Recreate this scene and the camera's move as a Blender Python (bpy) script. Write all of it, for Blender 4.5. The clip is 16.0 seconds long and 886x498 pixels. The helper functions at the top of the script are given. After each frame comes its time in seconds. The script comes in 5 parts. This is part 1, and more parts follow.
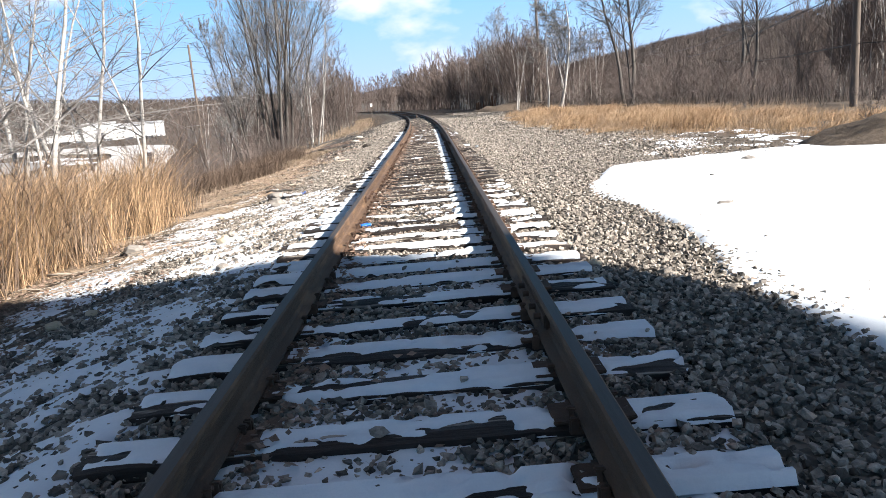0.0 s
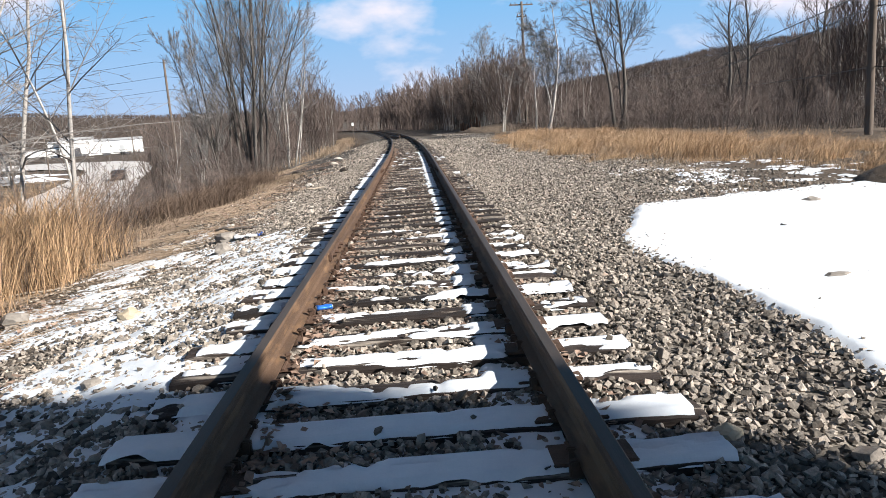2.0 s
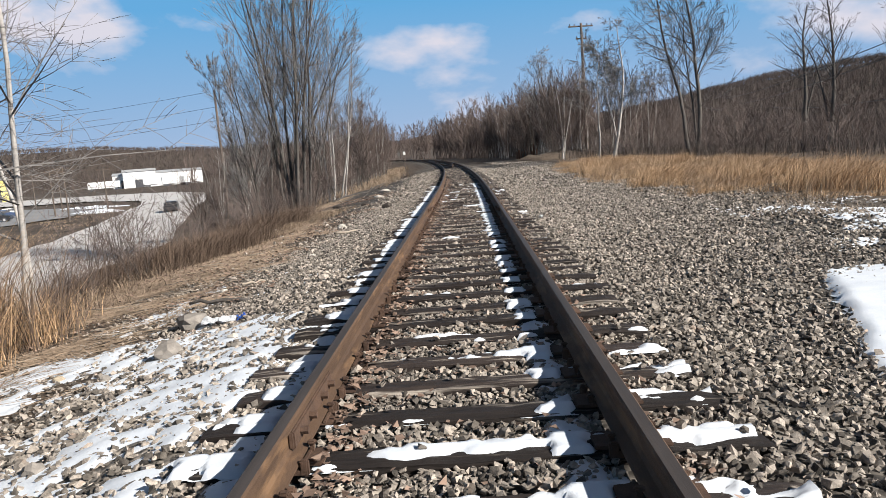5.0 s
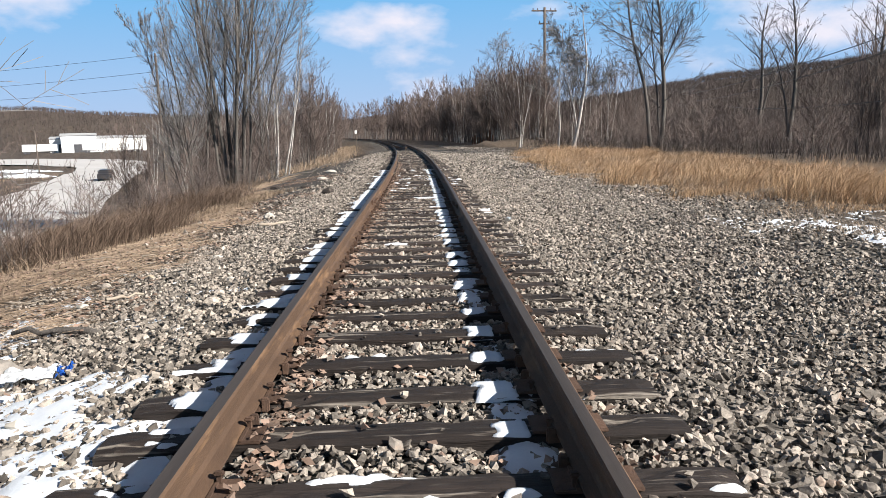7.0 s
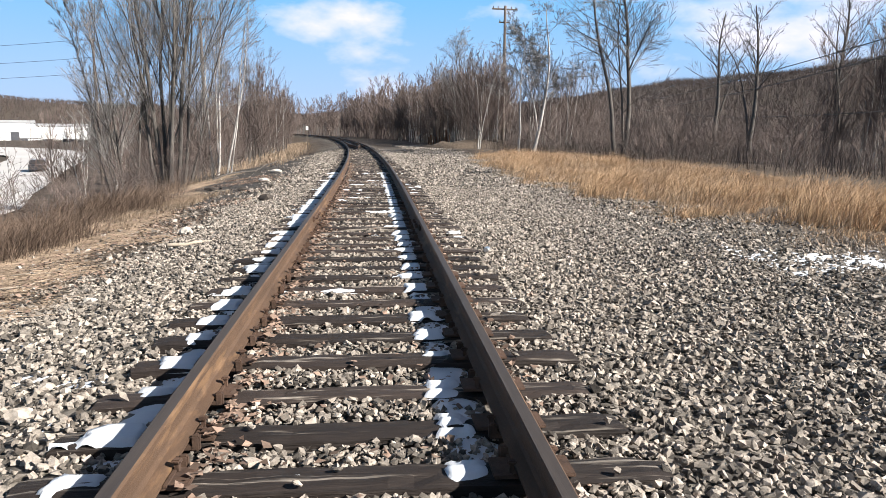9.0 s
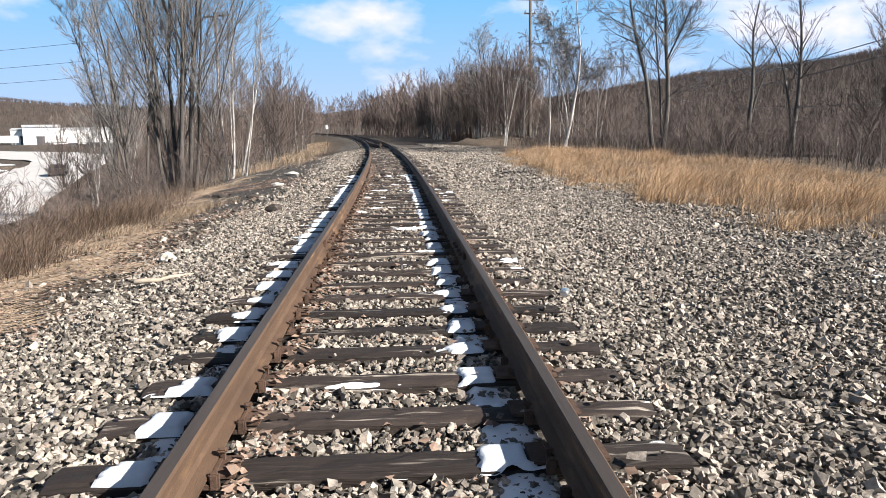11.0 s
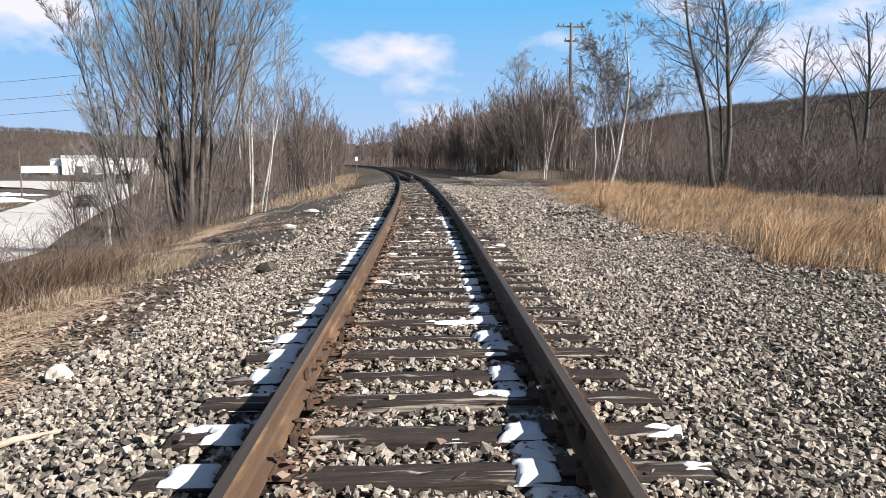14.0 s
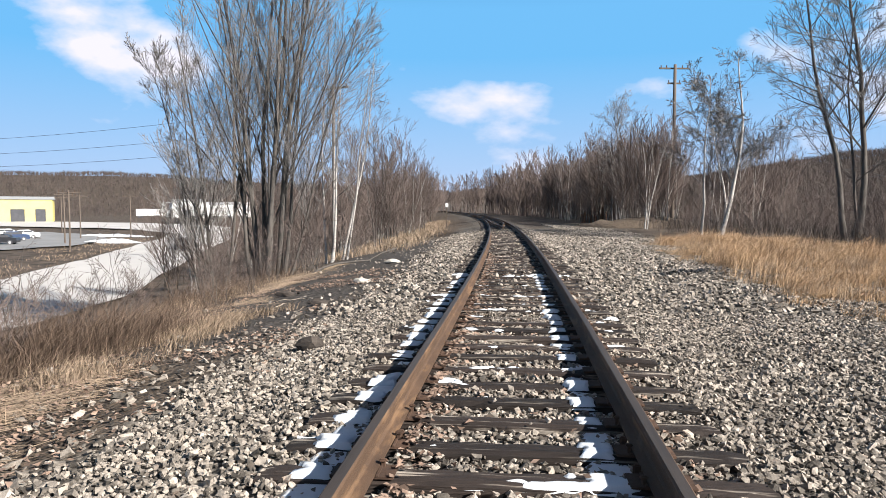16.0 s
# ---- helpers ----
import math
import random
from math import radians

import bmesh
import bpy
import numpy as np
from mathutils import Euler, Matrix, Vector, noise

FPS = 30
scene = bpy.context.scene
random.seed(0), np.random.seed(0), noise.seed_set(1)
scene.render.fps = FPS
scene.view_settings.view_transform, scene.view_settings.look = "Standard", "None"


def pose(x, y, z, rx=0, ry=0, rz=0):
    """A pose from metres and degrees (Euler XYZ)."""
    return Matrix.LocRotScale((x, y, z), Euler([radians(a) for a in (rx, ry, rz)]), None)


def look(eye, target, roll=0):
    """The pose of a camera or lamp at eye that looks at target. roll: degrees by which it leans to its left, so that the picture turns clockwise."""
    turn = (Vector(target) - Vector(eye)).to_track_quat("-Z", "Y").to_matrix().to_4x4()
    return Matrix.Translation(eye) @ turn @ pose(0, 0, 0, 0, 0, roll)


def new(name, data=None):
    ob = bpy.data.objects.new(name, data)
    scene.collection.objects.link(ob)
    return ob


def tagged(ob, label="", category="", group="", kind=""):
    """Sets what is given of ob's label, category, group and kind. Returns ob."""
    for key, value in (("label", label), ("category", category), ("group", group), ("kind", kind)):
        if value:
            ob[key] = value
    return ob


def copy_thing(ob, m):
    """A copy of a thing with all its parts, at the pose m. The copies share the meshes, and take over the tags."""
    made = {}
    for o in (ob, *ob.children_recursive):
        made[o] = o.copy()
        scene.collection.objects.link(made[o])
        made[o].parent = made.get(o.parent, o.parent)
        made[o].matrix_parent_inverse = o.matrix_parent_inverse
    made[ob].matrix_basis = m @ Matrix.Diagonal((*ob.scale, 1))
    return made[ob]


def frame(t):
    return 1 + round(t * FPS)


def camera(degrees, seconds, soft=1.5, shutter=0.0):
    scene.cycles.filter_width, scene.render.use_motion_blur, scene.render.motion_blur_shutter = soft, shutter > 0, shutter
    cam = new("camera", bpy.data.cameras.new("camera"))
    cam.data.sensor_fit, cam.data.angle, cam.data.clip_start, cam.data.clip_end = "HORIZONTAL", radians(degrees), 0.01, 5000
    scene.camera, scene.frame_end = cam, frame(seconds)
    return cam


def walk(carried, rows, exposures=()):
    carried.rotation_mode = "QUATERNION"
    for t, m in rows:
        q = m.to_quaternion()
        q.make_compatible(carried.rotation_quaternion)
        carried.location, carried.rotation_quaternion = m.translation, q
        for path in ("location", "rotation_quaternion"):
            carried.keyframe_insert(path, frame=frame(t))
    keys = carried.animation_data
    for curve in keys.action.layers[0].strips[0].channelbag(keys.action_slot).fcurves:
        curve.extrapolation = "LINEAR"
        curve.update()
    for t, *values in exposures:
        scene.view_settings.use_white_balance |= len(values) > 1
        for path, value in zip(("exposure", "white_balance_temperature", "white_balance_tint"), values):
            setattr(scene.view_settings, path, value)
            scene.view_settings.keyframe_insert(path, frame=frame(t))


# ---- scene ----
from itertools import product


cam = camera(63.4, 16.0, soft=0.8)
ROWS = [
    (0.0, 0.199, -0.478, 1.283, 78.34, 4.65, -1.18),
    (0.5, 0.183, 0.180, 1.290, 78.57, 5.12, -1.06),
    (1.0, 0.174, 0.820, 1.303, 79.12, 5.06, -1.24),
    (1.5, 0.200, 1.468, 1.319, 79.38, 4.50, -2.13),
    (2.0, 0.143, 2.111, 1.330, 79.78, 3.83, -2.55),
    (2.5, 0.142, 2.768, 1.319, 80.09, 3.63, -2.68),
    (3.0, 0.139, 3.380, 1.317, 81.14, 4.04, -2.03),
    (3.5, 0.151, 4.010, 1.322, 82.64, 4.23, -0.27),
    (4.0, 0.141, 4.671, 1.316, 83.47, 4.93, 1.86),
    (6.5, 0.119, 7.797, 1.292, 80.10, 2.14, -0.30),
    (7.0, 0.129, 8.406, 1.307, 80.72, 1.34, -1.92),
    (7.5, 0.138, 9.039, 1.332, 81.29, 1.14, -3.75),
    (8.0, 0.156, 9.609, 1.331, 81.23, 0.79, -5.07),
    (8.5, 0.192, 10.222, 1.354, 80.79, 0.19, -5.63),
    (9.0, 0.126, 10.830, 1.360, 80.60, -0.34, -5.51),
    (11.5, 0.063, 13.872, 1.329, 80.22, 1.01, -3.56),
    (12.0, 0.089, 14.517, 1.295, 79.60, 1.49, -3.72),
    (12.5, 0.035, 15.147, 1.279, 79.48, 1.67, -3.17),
    (13.0, 0.023, 15.733, 1.314, 80.63, 1.39, -1.64),
    (13.5, 0.021, 16.398, 1.366, 82.04, 0.82, -0.72),
    (14.0, 0.006, 16.935, 1.370, 82.89, 0.43, -1.38),
    (14.5, 0.049, 17.503, 1.335, 83.47, 0.23, -2.21),
    (15.0, 0.011, 18.152, 1.341, 84.80, 0.19, -0.85),
    (15.5, -0.001, 18.750, 1.375, 86.12, 0.22, 2.70),
    (16.0, 0.033, 19.357, 1.389, 86.59, -0.09, 5.99),
]
walk(cam, [(t, pose(x, y, z, rx, ry, rz)) for t, x, y, z, rx, ry, rz in ROWS],
     [(0.0, 1.38), (1.5, 1.08), (3.5, 0.60), (4.2, 0.56), (7.0, 0.88), (9.0, 1.1), (12.5, 1.12), (14.0, 0.98), (16.0, 1.0)])

# ---- sky and sun ----
SUN_WAY = Vector((1.43, -0.80, 1.0)).normalized()
world = bpy.data.worlds.new("sky")
scene.world = world
world.use_nodes = True
wt = world.node_tree
wt.nodes.clear()


def wnode(kind, **values):
    n = wt.nodes.new(kind)
    for k, v in values.items():
        if k in n.inputs:
            n.inputs[k].default_value = v
    return n


sky = wnode("ShaderNodeTexSky")
sky.sky_type = "NISHITA"
sky.sun_disc = False
sky.sun_elevation = math.asin(SUN_WAY.z)
sky.sun_rotation = math.atan2(SUN_WAY.x, SUN_WAY.y)
sky.altitude = 1500
sky.air_density = 1.0
sky.dust_density = 0.15
sky.ozone_density = 2.5
way = wnode("ShaderNodeTexCoord")
stretch = wnode("ShaderNodeMapping", Scale=(1.9, 1.9, 3.8), Location=(0.9, 0.4, 0.1))
puff = wnode("ShaderNodeTexNoise", Scale=1.7, Detail=7.0, Roughness=0.52)
cover = wnode("ShaderNodeValToRGB")
cover.color_ramp.elements[0].position = 0.55
cover.color_ramp.elements[1].position = 0.65
cloud = wnode("ShaderNodeMix")
cloud.data_type = "RGBA"
cloud.inputs[7].default_value = (9.6, 9.4, 10.6, 1)
back = wnode("ShaderNodeBackground", Strength=0.05)
wout = wnode("ShaderNodeOutputWorld")
wt.links.new(way.outputs["Generated"], stretch.inputs["Vector"])
wt.links.new(stretch.outputs["Vector"], puff.inputs["Vector"])
wt.links.new(puff.outputs["Fac"], cover.inputs["Fac"])
wt.links.new(cover.outputs["Color"], cloud.inputs[0])
deep = wnode("ShaderNodeHueSaturation", Saturation=1.5, Value=0.38)
wt.links.new(sky.outputs["Color"], deep.inputs["Color"])
high = wnode("ShaderNodeSeparateXYZ")
wt.links.new(way.outputs["Generated"], high.inputs[0])
fade = wnode("ShaderNodeMapRange")
fade.inputs["From Min"].default_value, fade.inputs["From Max"].default_value = 0.0, 0.20
fade.inputs["To Min"].default_value, fade.inputs["To Max"].default_value = 0.88, 0.0
wt.links.new(high.outputs["Z"], fade.inputs["Value"])
haze = wnode("ShaderNodeMix")
haze.data_type = "RGBA"
haze.inputs[7].default_value = (5.6, 6.8, 9.4, 1)
wt.links.new(fade.outputs[0], haze.inputs[0])
clear = wnode("ShaderNodeMix")
clear.data_type = "RGBA"
dome = wnode("ShaderNodeMapRange")
dome.inputs["From Min"].default_value, dome.inputs["From Max"].default_value = 0.26, 0.52
dome.inputs["To Min"].default_value, dome.inputs["To Max"].default_value = 0.85, 0.0
wt.links.new(high.outputs["Z"], dome.inputs["Value"])
wt.links.new(dome.outputs[0], clear.inputs[0])
clear.inputs[7].default_value = (2.1, 6.2, 11.0, 1)
wt.links.new(deep.outputs["Color"], clear.inputs[6])
wt.links.new(clear.outputs[2], haze.inputs[6])
wt.links.new(haze.outputs[2], cloud.inputs[6])
wt.links.new(cloud.outputs[2], back.inputs["Color"])
wt.links.new(back.outputs["Background"], wout.inputs["Surface"])

sun = new("sun", bpy.data.lights.new("sun", "SUN"))
sun.data.energy = 6.0
sun.data.angle = radians(0.55)
sun.data.color = (1.0, 0.95, 0.875)
sun.matrix_world = look(SUN_WAY * 60, (0, 0, 0))


# ---- materials ----
def material(name, low, high, scale=8.0, rough=0.9, metal=0.0, bump=0.3, grain=60.0, stretch=(1, 1, 1), island=0.0, spread=0.0,
             third=None, third_scale=2.0, third_at=0.55, world_space=True, bump_dist=0.01):
    """Two colours mixed by noise at two scales, a third in blotches, fine relief, and a change from piece to piece."""
    m = bpy.data.materials.new(name)
    m.use_nodes = True
    t = m.node_tree
    p = t.nodes["Principled BSDF"]
    p.inputs["Roughness"].default_value = rough
    p.inputs["Metallic"].default_value = metal
    p.inputs["Specular IOR Level"].default_value = 0.3

    def node(kind, **values):
        n = t.nodes.new(kind)
        for k, v in values.items():
            n.inputs[k].default_value = v
        return n

    co = node("ShaderNodeTexCoord") if not world_space else node("ShaderNodeNewGeometry")
    mp = node("ShaderNodeMapping", Scale=stretch)
    t.links.new(co.outputs["Object" if not world_space else "Position"], mp.inputs["Vector"])
    big = node("ShaderNodeTexNoise", Scale=scale, Detail=6.0, Roughness=0.6)
    fine = node("ShaderNodeTexNoise", Scale=grain, Detail=4.0, Roughness=0.65)
    for n in (big, fine):
        t.links.new(mp.outputs["Vector"], n.inputs["Vector"])
    add = node("ShaderNodeMath")
    add.operation = "MULTIPLY_ADD"
    add.inputs[1].default_value = 0.6
    t.links.new(fine.outputs["Fac"], add.inputs[0])
    half = node("ShaderNodeMath")
    half.operation = "MULTIPLY_ADD"
    half.inputs[1].default_value, half.inputs[2].default_value = 1.4, -0.5
    t.links.new(big.outputs["Fac"], half.inputs[0])
    t.links.new(half.outputs[0], add.inputs[2])
    mix = node("ShaderNodeMix")
    mix.data_type = "RGBA"
    mix.inputs[6].default_value, mix.inputs[7].default_value = (*low, 1), (*high, 1)
    t.links.new(add.outputs[0], mix.inputs[0])
    colour = mix.outputs[2]
    if third:
        blot = node("ShaderNodeTexNoise", Scale=third_scale, Detail=5.0, Roughness=0.6)
        t.links.new(mp.outputs["Vector"], blot.inputs["Vector"])
        ramp = node("ShaderNodeValToRGB")
        ramp.color_ramp.elements[0].position = third_at
        ramp.color_ramp.elements[1].position = third_at + 0.1
        t.links.new(blot.outputs["Fac"], ramp.inputs["Fac"])
        over = node("ShaderNodeMix")
        over.data_type = "RGBA"
        over.inputs[7].default_value = (*third, 1)
        t.links.new(ramp.outputs["Color"], over.inputs[0])
        t.links.new(colour, over.inputs[6])
        colour = over.outputs[2]
    for amount, kind, out in ((island, "ShaderNodeNewGeometry", "Random Per Island"), (spread, "ShaderNodeObjectInfo", "Random")):
        if amount:
            src = node(kind)
            hsv = node("ShaderNodeHueSaturation")
            rng = node("ShaderNodeMapRange")
            rng.inputs["To Min"].default_value, rng.inputs["To Max"].default_value = 1 - amount, 1 + amount
            t.links.new(src.outputs[out], rng.inputs["Value"])
            t.links.new(rng.outputs[0], hsv.inputs["Value"])
            t.links.new(colour, hsv.inputs["Color"])
            colour = hsv.outputs["Color"]
    t.links.new(colour, p.inputs["Base Color"])
    if bump:
        b = node("ShaderNodeBump", Strength=bump, Distance=bump_dist)
        t.links.new(add.outputs[0], b.inputs["Height"])
        t.links.new(b.outputs["Normal"], p.inputs["Normal"])
    return m


STONE = material("ballast_stone", (0.055, 0.048, 0.042), (0.37, 0.322, 0.275), 25, 0.9, bump=0.5, grain=150, island=0.8, third=(0.26, 0.20, 0.16), third_scale=9, third_at=0.60)
SNOW = material("snow", (0.56, 0.605, 0.665), (0.73, 0.755, 0.79), 6, 0.75, bump=0.5, grain=90, bump_dist=0.006)
TIE = material("creosoted_tie_wood", (0.010, 0.0075, 0.0065), (0.042, 0.030, 0.025), 5, 0.75, bump=0.9, grain=26, stretch=(0.35, 6, 6), spread=0.45, third=(0.30, 0.26, 0.22), third_scale=3.2, third_at=0.57)
RUST = material("rusted_rail_side", (0.048, 0.030, 0.021), (0.13, 0.078, 0.048), 3, 0.75, 0.1, bump=0.5, grain=70, stretch=(3, 0.6, 3), third=(0.165, 0.098, 0.055), third_scale=2.5, third_at=0.54)
RAILTOP = material("dull_rail_top", (0.035, 0.029, 0.026), (0.082, 0.066, 0.058), 3, 0.58, 0.2, bump=0.2, grain=50, stretch=(8, 0.3, 1))
IRON = material("rusted_iron", (0.042, 0.028, 0.022), (0.125, 0.073, 0.049), 12, 0.85, 0.1, bump=0.6, grain=90, spread=0.25)
BARK = material("grey_bark", (0.042, 0.037, 0.033), (0.14, 0.125, 0.113), 3, 0.95, bump=0.9, grain=25, stretch=(4, 4, 0.8), bump_dist=0.02)
TWIG = material("twig_bark", (0.105, 0.096, 0.092), (0.255, 0.238, 0.228), 2, 0.9, bump=0.0, grain=8, island=0.25)
WOODTWIG = material("thicket_twig_bark", (0.058, 0.044, 0.038), (0.172, 0.132, 0.117), 0.4, 0.9, bump=0.0, grain=5, island=0.3, spread=0.2)
FARWOOD = material("far_winter_woods", (0.042, 0.034, 0.031), (0.125, 0.098, 0.088), 0.05, 0.95, bump=0.0, grain=2, island=0.4)
BIRCH = material("birch_bark", (0.24, 0.22, 0.205), (0.50, 0.47, 0.44), 4, 0.8, bump=0.5, grain=14, stretch=(1, 1, 4), third=(0.06, 0.05, 0.045), third_scale=3.2, third_at=0.60)
STRAW = material("dry_straw", (0.10, 0.072, 0.053), (0.40, 0.30, 0.212), 1.2, 0.9, bump=0.0, grain=12, island=0.4)
GOLD = material("orange_dry_grass", (0.20, 0.118, 0.067), (0.55, 0.375, 0.222), 0.7, 0.9, bump=0.0, grain=6, island=0.55, third=(0.24, 0.175, 0.13), third_scale=0.9, third_at=0.58)
BRUSH = material("brown_weed_stem", (0.06, 0.041, 0.031), (0.175, 0.122, 0.088), 1.5, 0.9, bump=0.0, grain=9, island=0.4)
LEAF = material("dead_leaf", (0.11, 0.07, 0.052), (0.28, 0.20, 0.155), 9, 0.85, bump=0.3, grain=70, island=0.5)
ROADTOP = material("salted_asphalt", (0.38, 0.365, 0.355), (0.52, 0.50, 0.485), 0.15, 0.85, bump=0.1, grain=4, stretch=(1, 1, 1))
LOT = material("grey_lot_asphalt", (0.16, 0.16, 0.165), (0.26, 0.26, 0.26), 0.2, 0.9, bump=0.1, grain=5)
POLEWOOD = material("weathered_pole_wood", (0.055, 0.044, 0.037), (0.17, 0.135, 0.11), 2, 0.9, bump=0.6, grain=20, stretch=(6, 6, 0.6))
WIRE = material("black_wire", (0.02, 0.02, 0.02), (0.04, 0.04, 0.04), 5, 0.6, bump=0)
CONCRETE = material("concrete", (0.28, 0.27, 0.25), (0.42, 0.41, 0.39), 1.5, 0.9, bump=0.3, grain=30)


# ---- small tools ----
def smooth(a, b, v):
    k = np.clip((np.asarray(v, float) - a) / (b - a), 0, 1)
    return k * k * (3 - 2 * k)


def wave(x, y, seed=0.0):
    """Cheap smooth noise over the plan, about -1 to 1."""
    x, y = np.asarray(x, float), np.asarray(y, float)
    return (np.sin(1.7 * x + 2.3 * np.sin(0.9 * y + seed) + seed) * 0.5 + np.sin(2.9 * y + 1.9 * np.sin(1.3 * x - seed) + 2 * seed) * 0.3
            + np.sin(6.1 * x + 5.3 * y + 3 * seed) * 0.2)


def grains(x, y, seed=0):
    """Finer uneven noise, from a fixed random table, about 0 to 1."""
    table = np.random.RandomState(seed).rand(64, 64)
    x, y = np.asarray(x, float) % 64, np.asarray(y, float) % 64
    i, j = np.floor(x).astype(int) % 64, np.floor(y).astype(int) % 64
    u, v = x - np.floor(x), y - np.floor(y)
    u, v = u * u * (3 - 2 * u), v * v * (3 - 2 * v)
    a, b = table[i, j], table[(i + 1) % 64, j]
    c, d = table[i, (j + 1) % 64], table[(i + 1) % 64, (j + 1) % 64]
    return a * (1 - u) * (1 - v) + b * u * (1 - v) + c * (1 - u) * v + d * u * v


def sheet(verts, faces, mat, name, parent=None, smoothed=False, label=""):
    """Links plain lists of corners and faces as one mesh object."""
    me = bpy.data.meshes.new(name)
    me.from_pydata([tuple(v) for v in verts] if not isinstance(verts, np.ndarray) else verts.tolist(), [], faces.tolist() if isinstance(faces, np.ndarray) else faces)
    for m in (mat if isinstance(mat, (list, tuple)) else [mat]):
        me.materials.append(m)
    if smoothed:
        me.polygons.foreach_set("use_smooth", [True] * len(me.polygons))
    ob = new(name, me)
    ob.parent = parent
    if label:
        tagged(ob, label)
    return ob


def part(name, bm, mat, parent=None, label="", smoothed=False):
    """Links a bmesh as one mesh object under a thing or a part."""
    me = bpy.data.meshes.new(name)
    bm.to_mesh(me)
    bm.free()
    for m in (mat if isinstance(mat, (list, tuple)) else [mat]):
        me.materials.append(m)
    if smoothed:
        me.polygons.foreach_set("use_smooth", [True] * len(me.polygons))
    ob = new(name, me)
    ob.parent = parent
    if label:
        tagged(ob, label)
    return ob


def box(bm, x0, x1, y0, y1, z0, z1, bevel=0.0):
    made = bmesh.ops.create_cube(bm, size=1.0, matrix=Matrix.LocRotScale(((x0 + x1) / 2, (y0 + y1) / 2, (z0 + z1) / 2), None, (x1 - x0, y1 - y0, z1 - z0)))["verts"]
    if bevel:
        edges = list({e for v in made for e in v.link_edges})
        bmesh.ops.bevel(bm, geom=edges, offset=bevel, segments=2, affect="EDGES")
    return bm


def thing(name, label, category, at=(0, 0, 0), group="", kind="", turn=0.0):
    ob = new(name)
    ob.matrix_basis = pose(*at, 0, 0, turn)
    ob.empty_display_size = 0.2
    return tagged(ob, label, category, group, kind)


def tubes(lines, sides, verts, faces):
    """Adds tapered tubes along polylines (points, radii) to the lists."""
    for points, radii in lines:
        base = len(verts)
        n = len(points)
        for i in range(n):
            a, b = points[max(i - 1, 0)], points[min(i + 1, n - 1)]
            d = (b - a).normalized()
            s = d.orthogonal().normalized()
            q = d.cross(s)
            for k in range(sides):
                w = 2 * math.pi * k / sides
                verts.append(points[i] + (s * math.cos(w) + q * math.sin(w)) * radii[i])
        for i in range(n - 1):
            for k in range(sides):
                j = (k + 1) % sides
                faces.append((base + i * sides + k, base + i * sides + j, base + (i + 1) * sides + j, base + (i + 1) * sides + k))


# ---- lie of the land ----
CURVE_START, CURVE_RADIUS = 24.0, 800.0


def track_x(y):
    y = np.asarray(y, float)
    return -np.maximum(y - CURVE_START, 0) ** 2 / (2 * CURVE_RADIUS)


def track_turn(y):
    return -max(y - CURVE_START, 0) / CURVE_RADIUS


def land(x, y):
    """Height of the ground."""
    x, y = np.asarray(x, float), np.asarray(y, float)
    u = x - track_x(np.minimum(y, 260))
    z = np.interp(u, [-60, -24, -18, -12, -8.5, -6, -2.6, -1.9, -1.45, 1.45, 2.2, 3.2, 8, 12, 25, 60], [-4, -4, -3.7, -2.2, -1.25, -0.75, -0.28, -0.16, -0.07, -0.07, -0.17, -0.18, -0.16, -0.2, -0.5, -1.0])
    z = z + 0.03 * wave(x * 0.8, y * 0.8) * smooth(1.7, 3.0, np.abs(u)) + 0.12 * wave(x * 0.2, y * 0.2, 1) * smooth(8, 16, np.abs(u))
    r, az = np.hypot(x, y), np.degrees(np.arctan2(x, y))
    high = np.interp(az, [-180, -90, -40, -25, -8, 2, 12, 23, 36, 60, 120, 180], [10, 25, 30, 29, 14, 8, 17, 28, 42.5, 47, 30, 10])
    near = np.interp(az, [-14, 4], [430, 170])
    hill = smooth(0, 390, r - near) * (high + 4 + 2.5 * wave(az * 0.21, r * 0.004, 2)) + smooth(560, 2500, r) * high * 0.3
    return z + hill


TIES = np.concatenate([np.arange(-6, 0) * 0.495 + 4.60, np.interp(np.arange(0, 29), [0, 3, 15, 18, 27, 28], [4.60, 5.97, 11.78, 13.41, 17.90, 18.36]), 18.36 + 0.5 * np.arange(1, 190)])
TIES = np.concatenate([TIES[0] - 0.495 * np.arange(9, 0, -1), TIES]) + np.random.RandomState(3).uniform(-0.02, 0.02, len(TIES) + 9)
TIE_WIDE, TIE_LONG = 0.215, 2.60


def on_tie(x, y):
    u = x - track_x(y)
    k = np.clip(np.searchsorted(TIES, y, "right") - 1, 0, len(TIES) - 1)
    return (y - TIES[k] < TIE_WIDE + 0.02) & (y - TIES[k] > -0.02) & (np.abs(u) < TIE_LONG / 2)


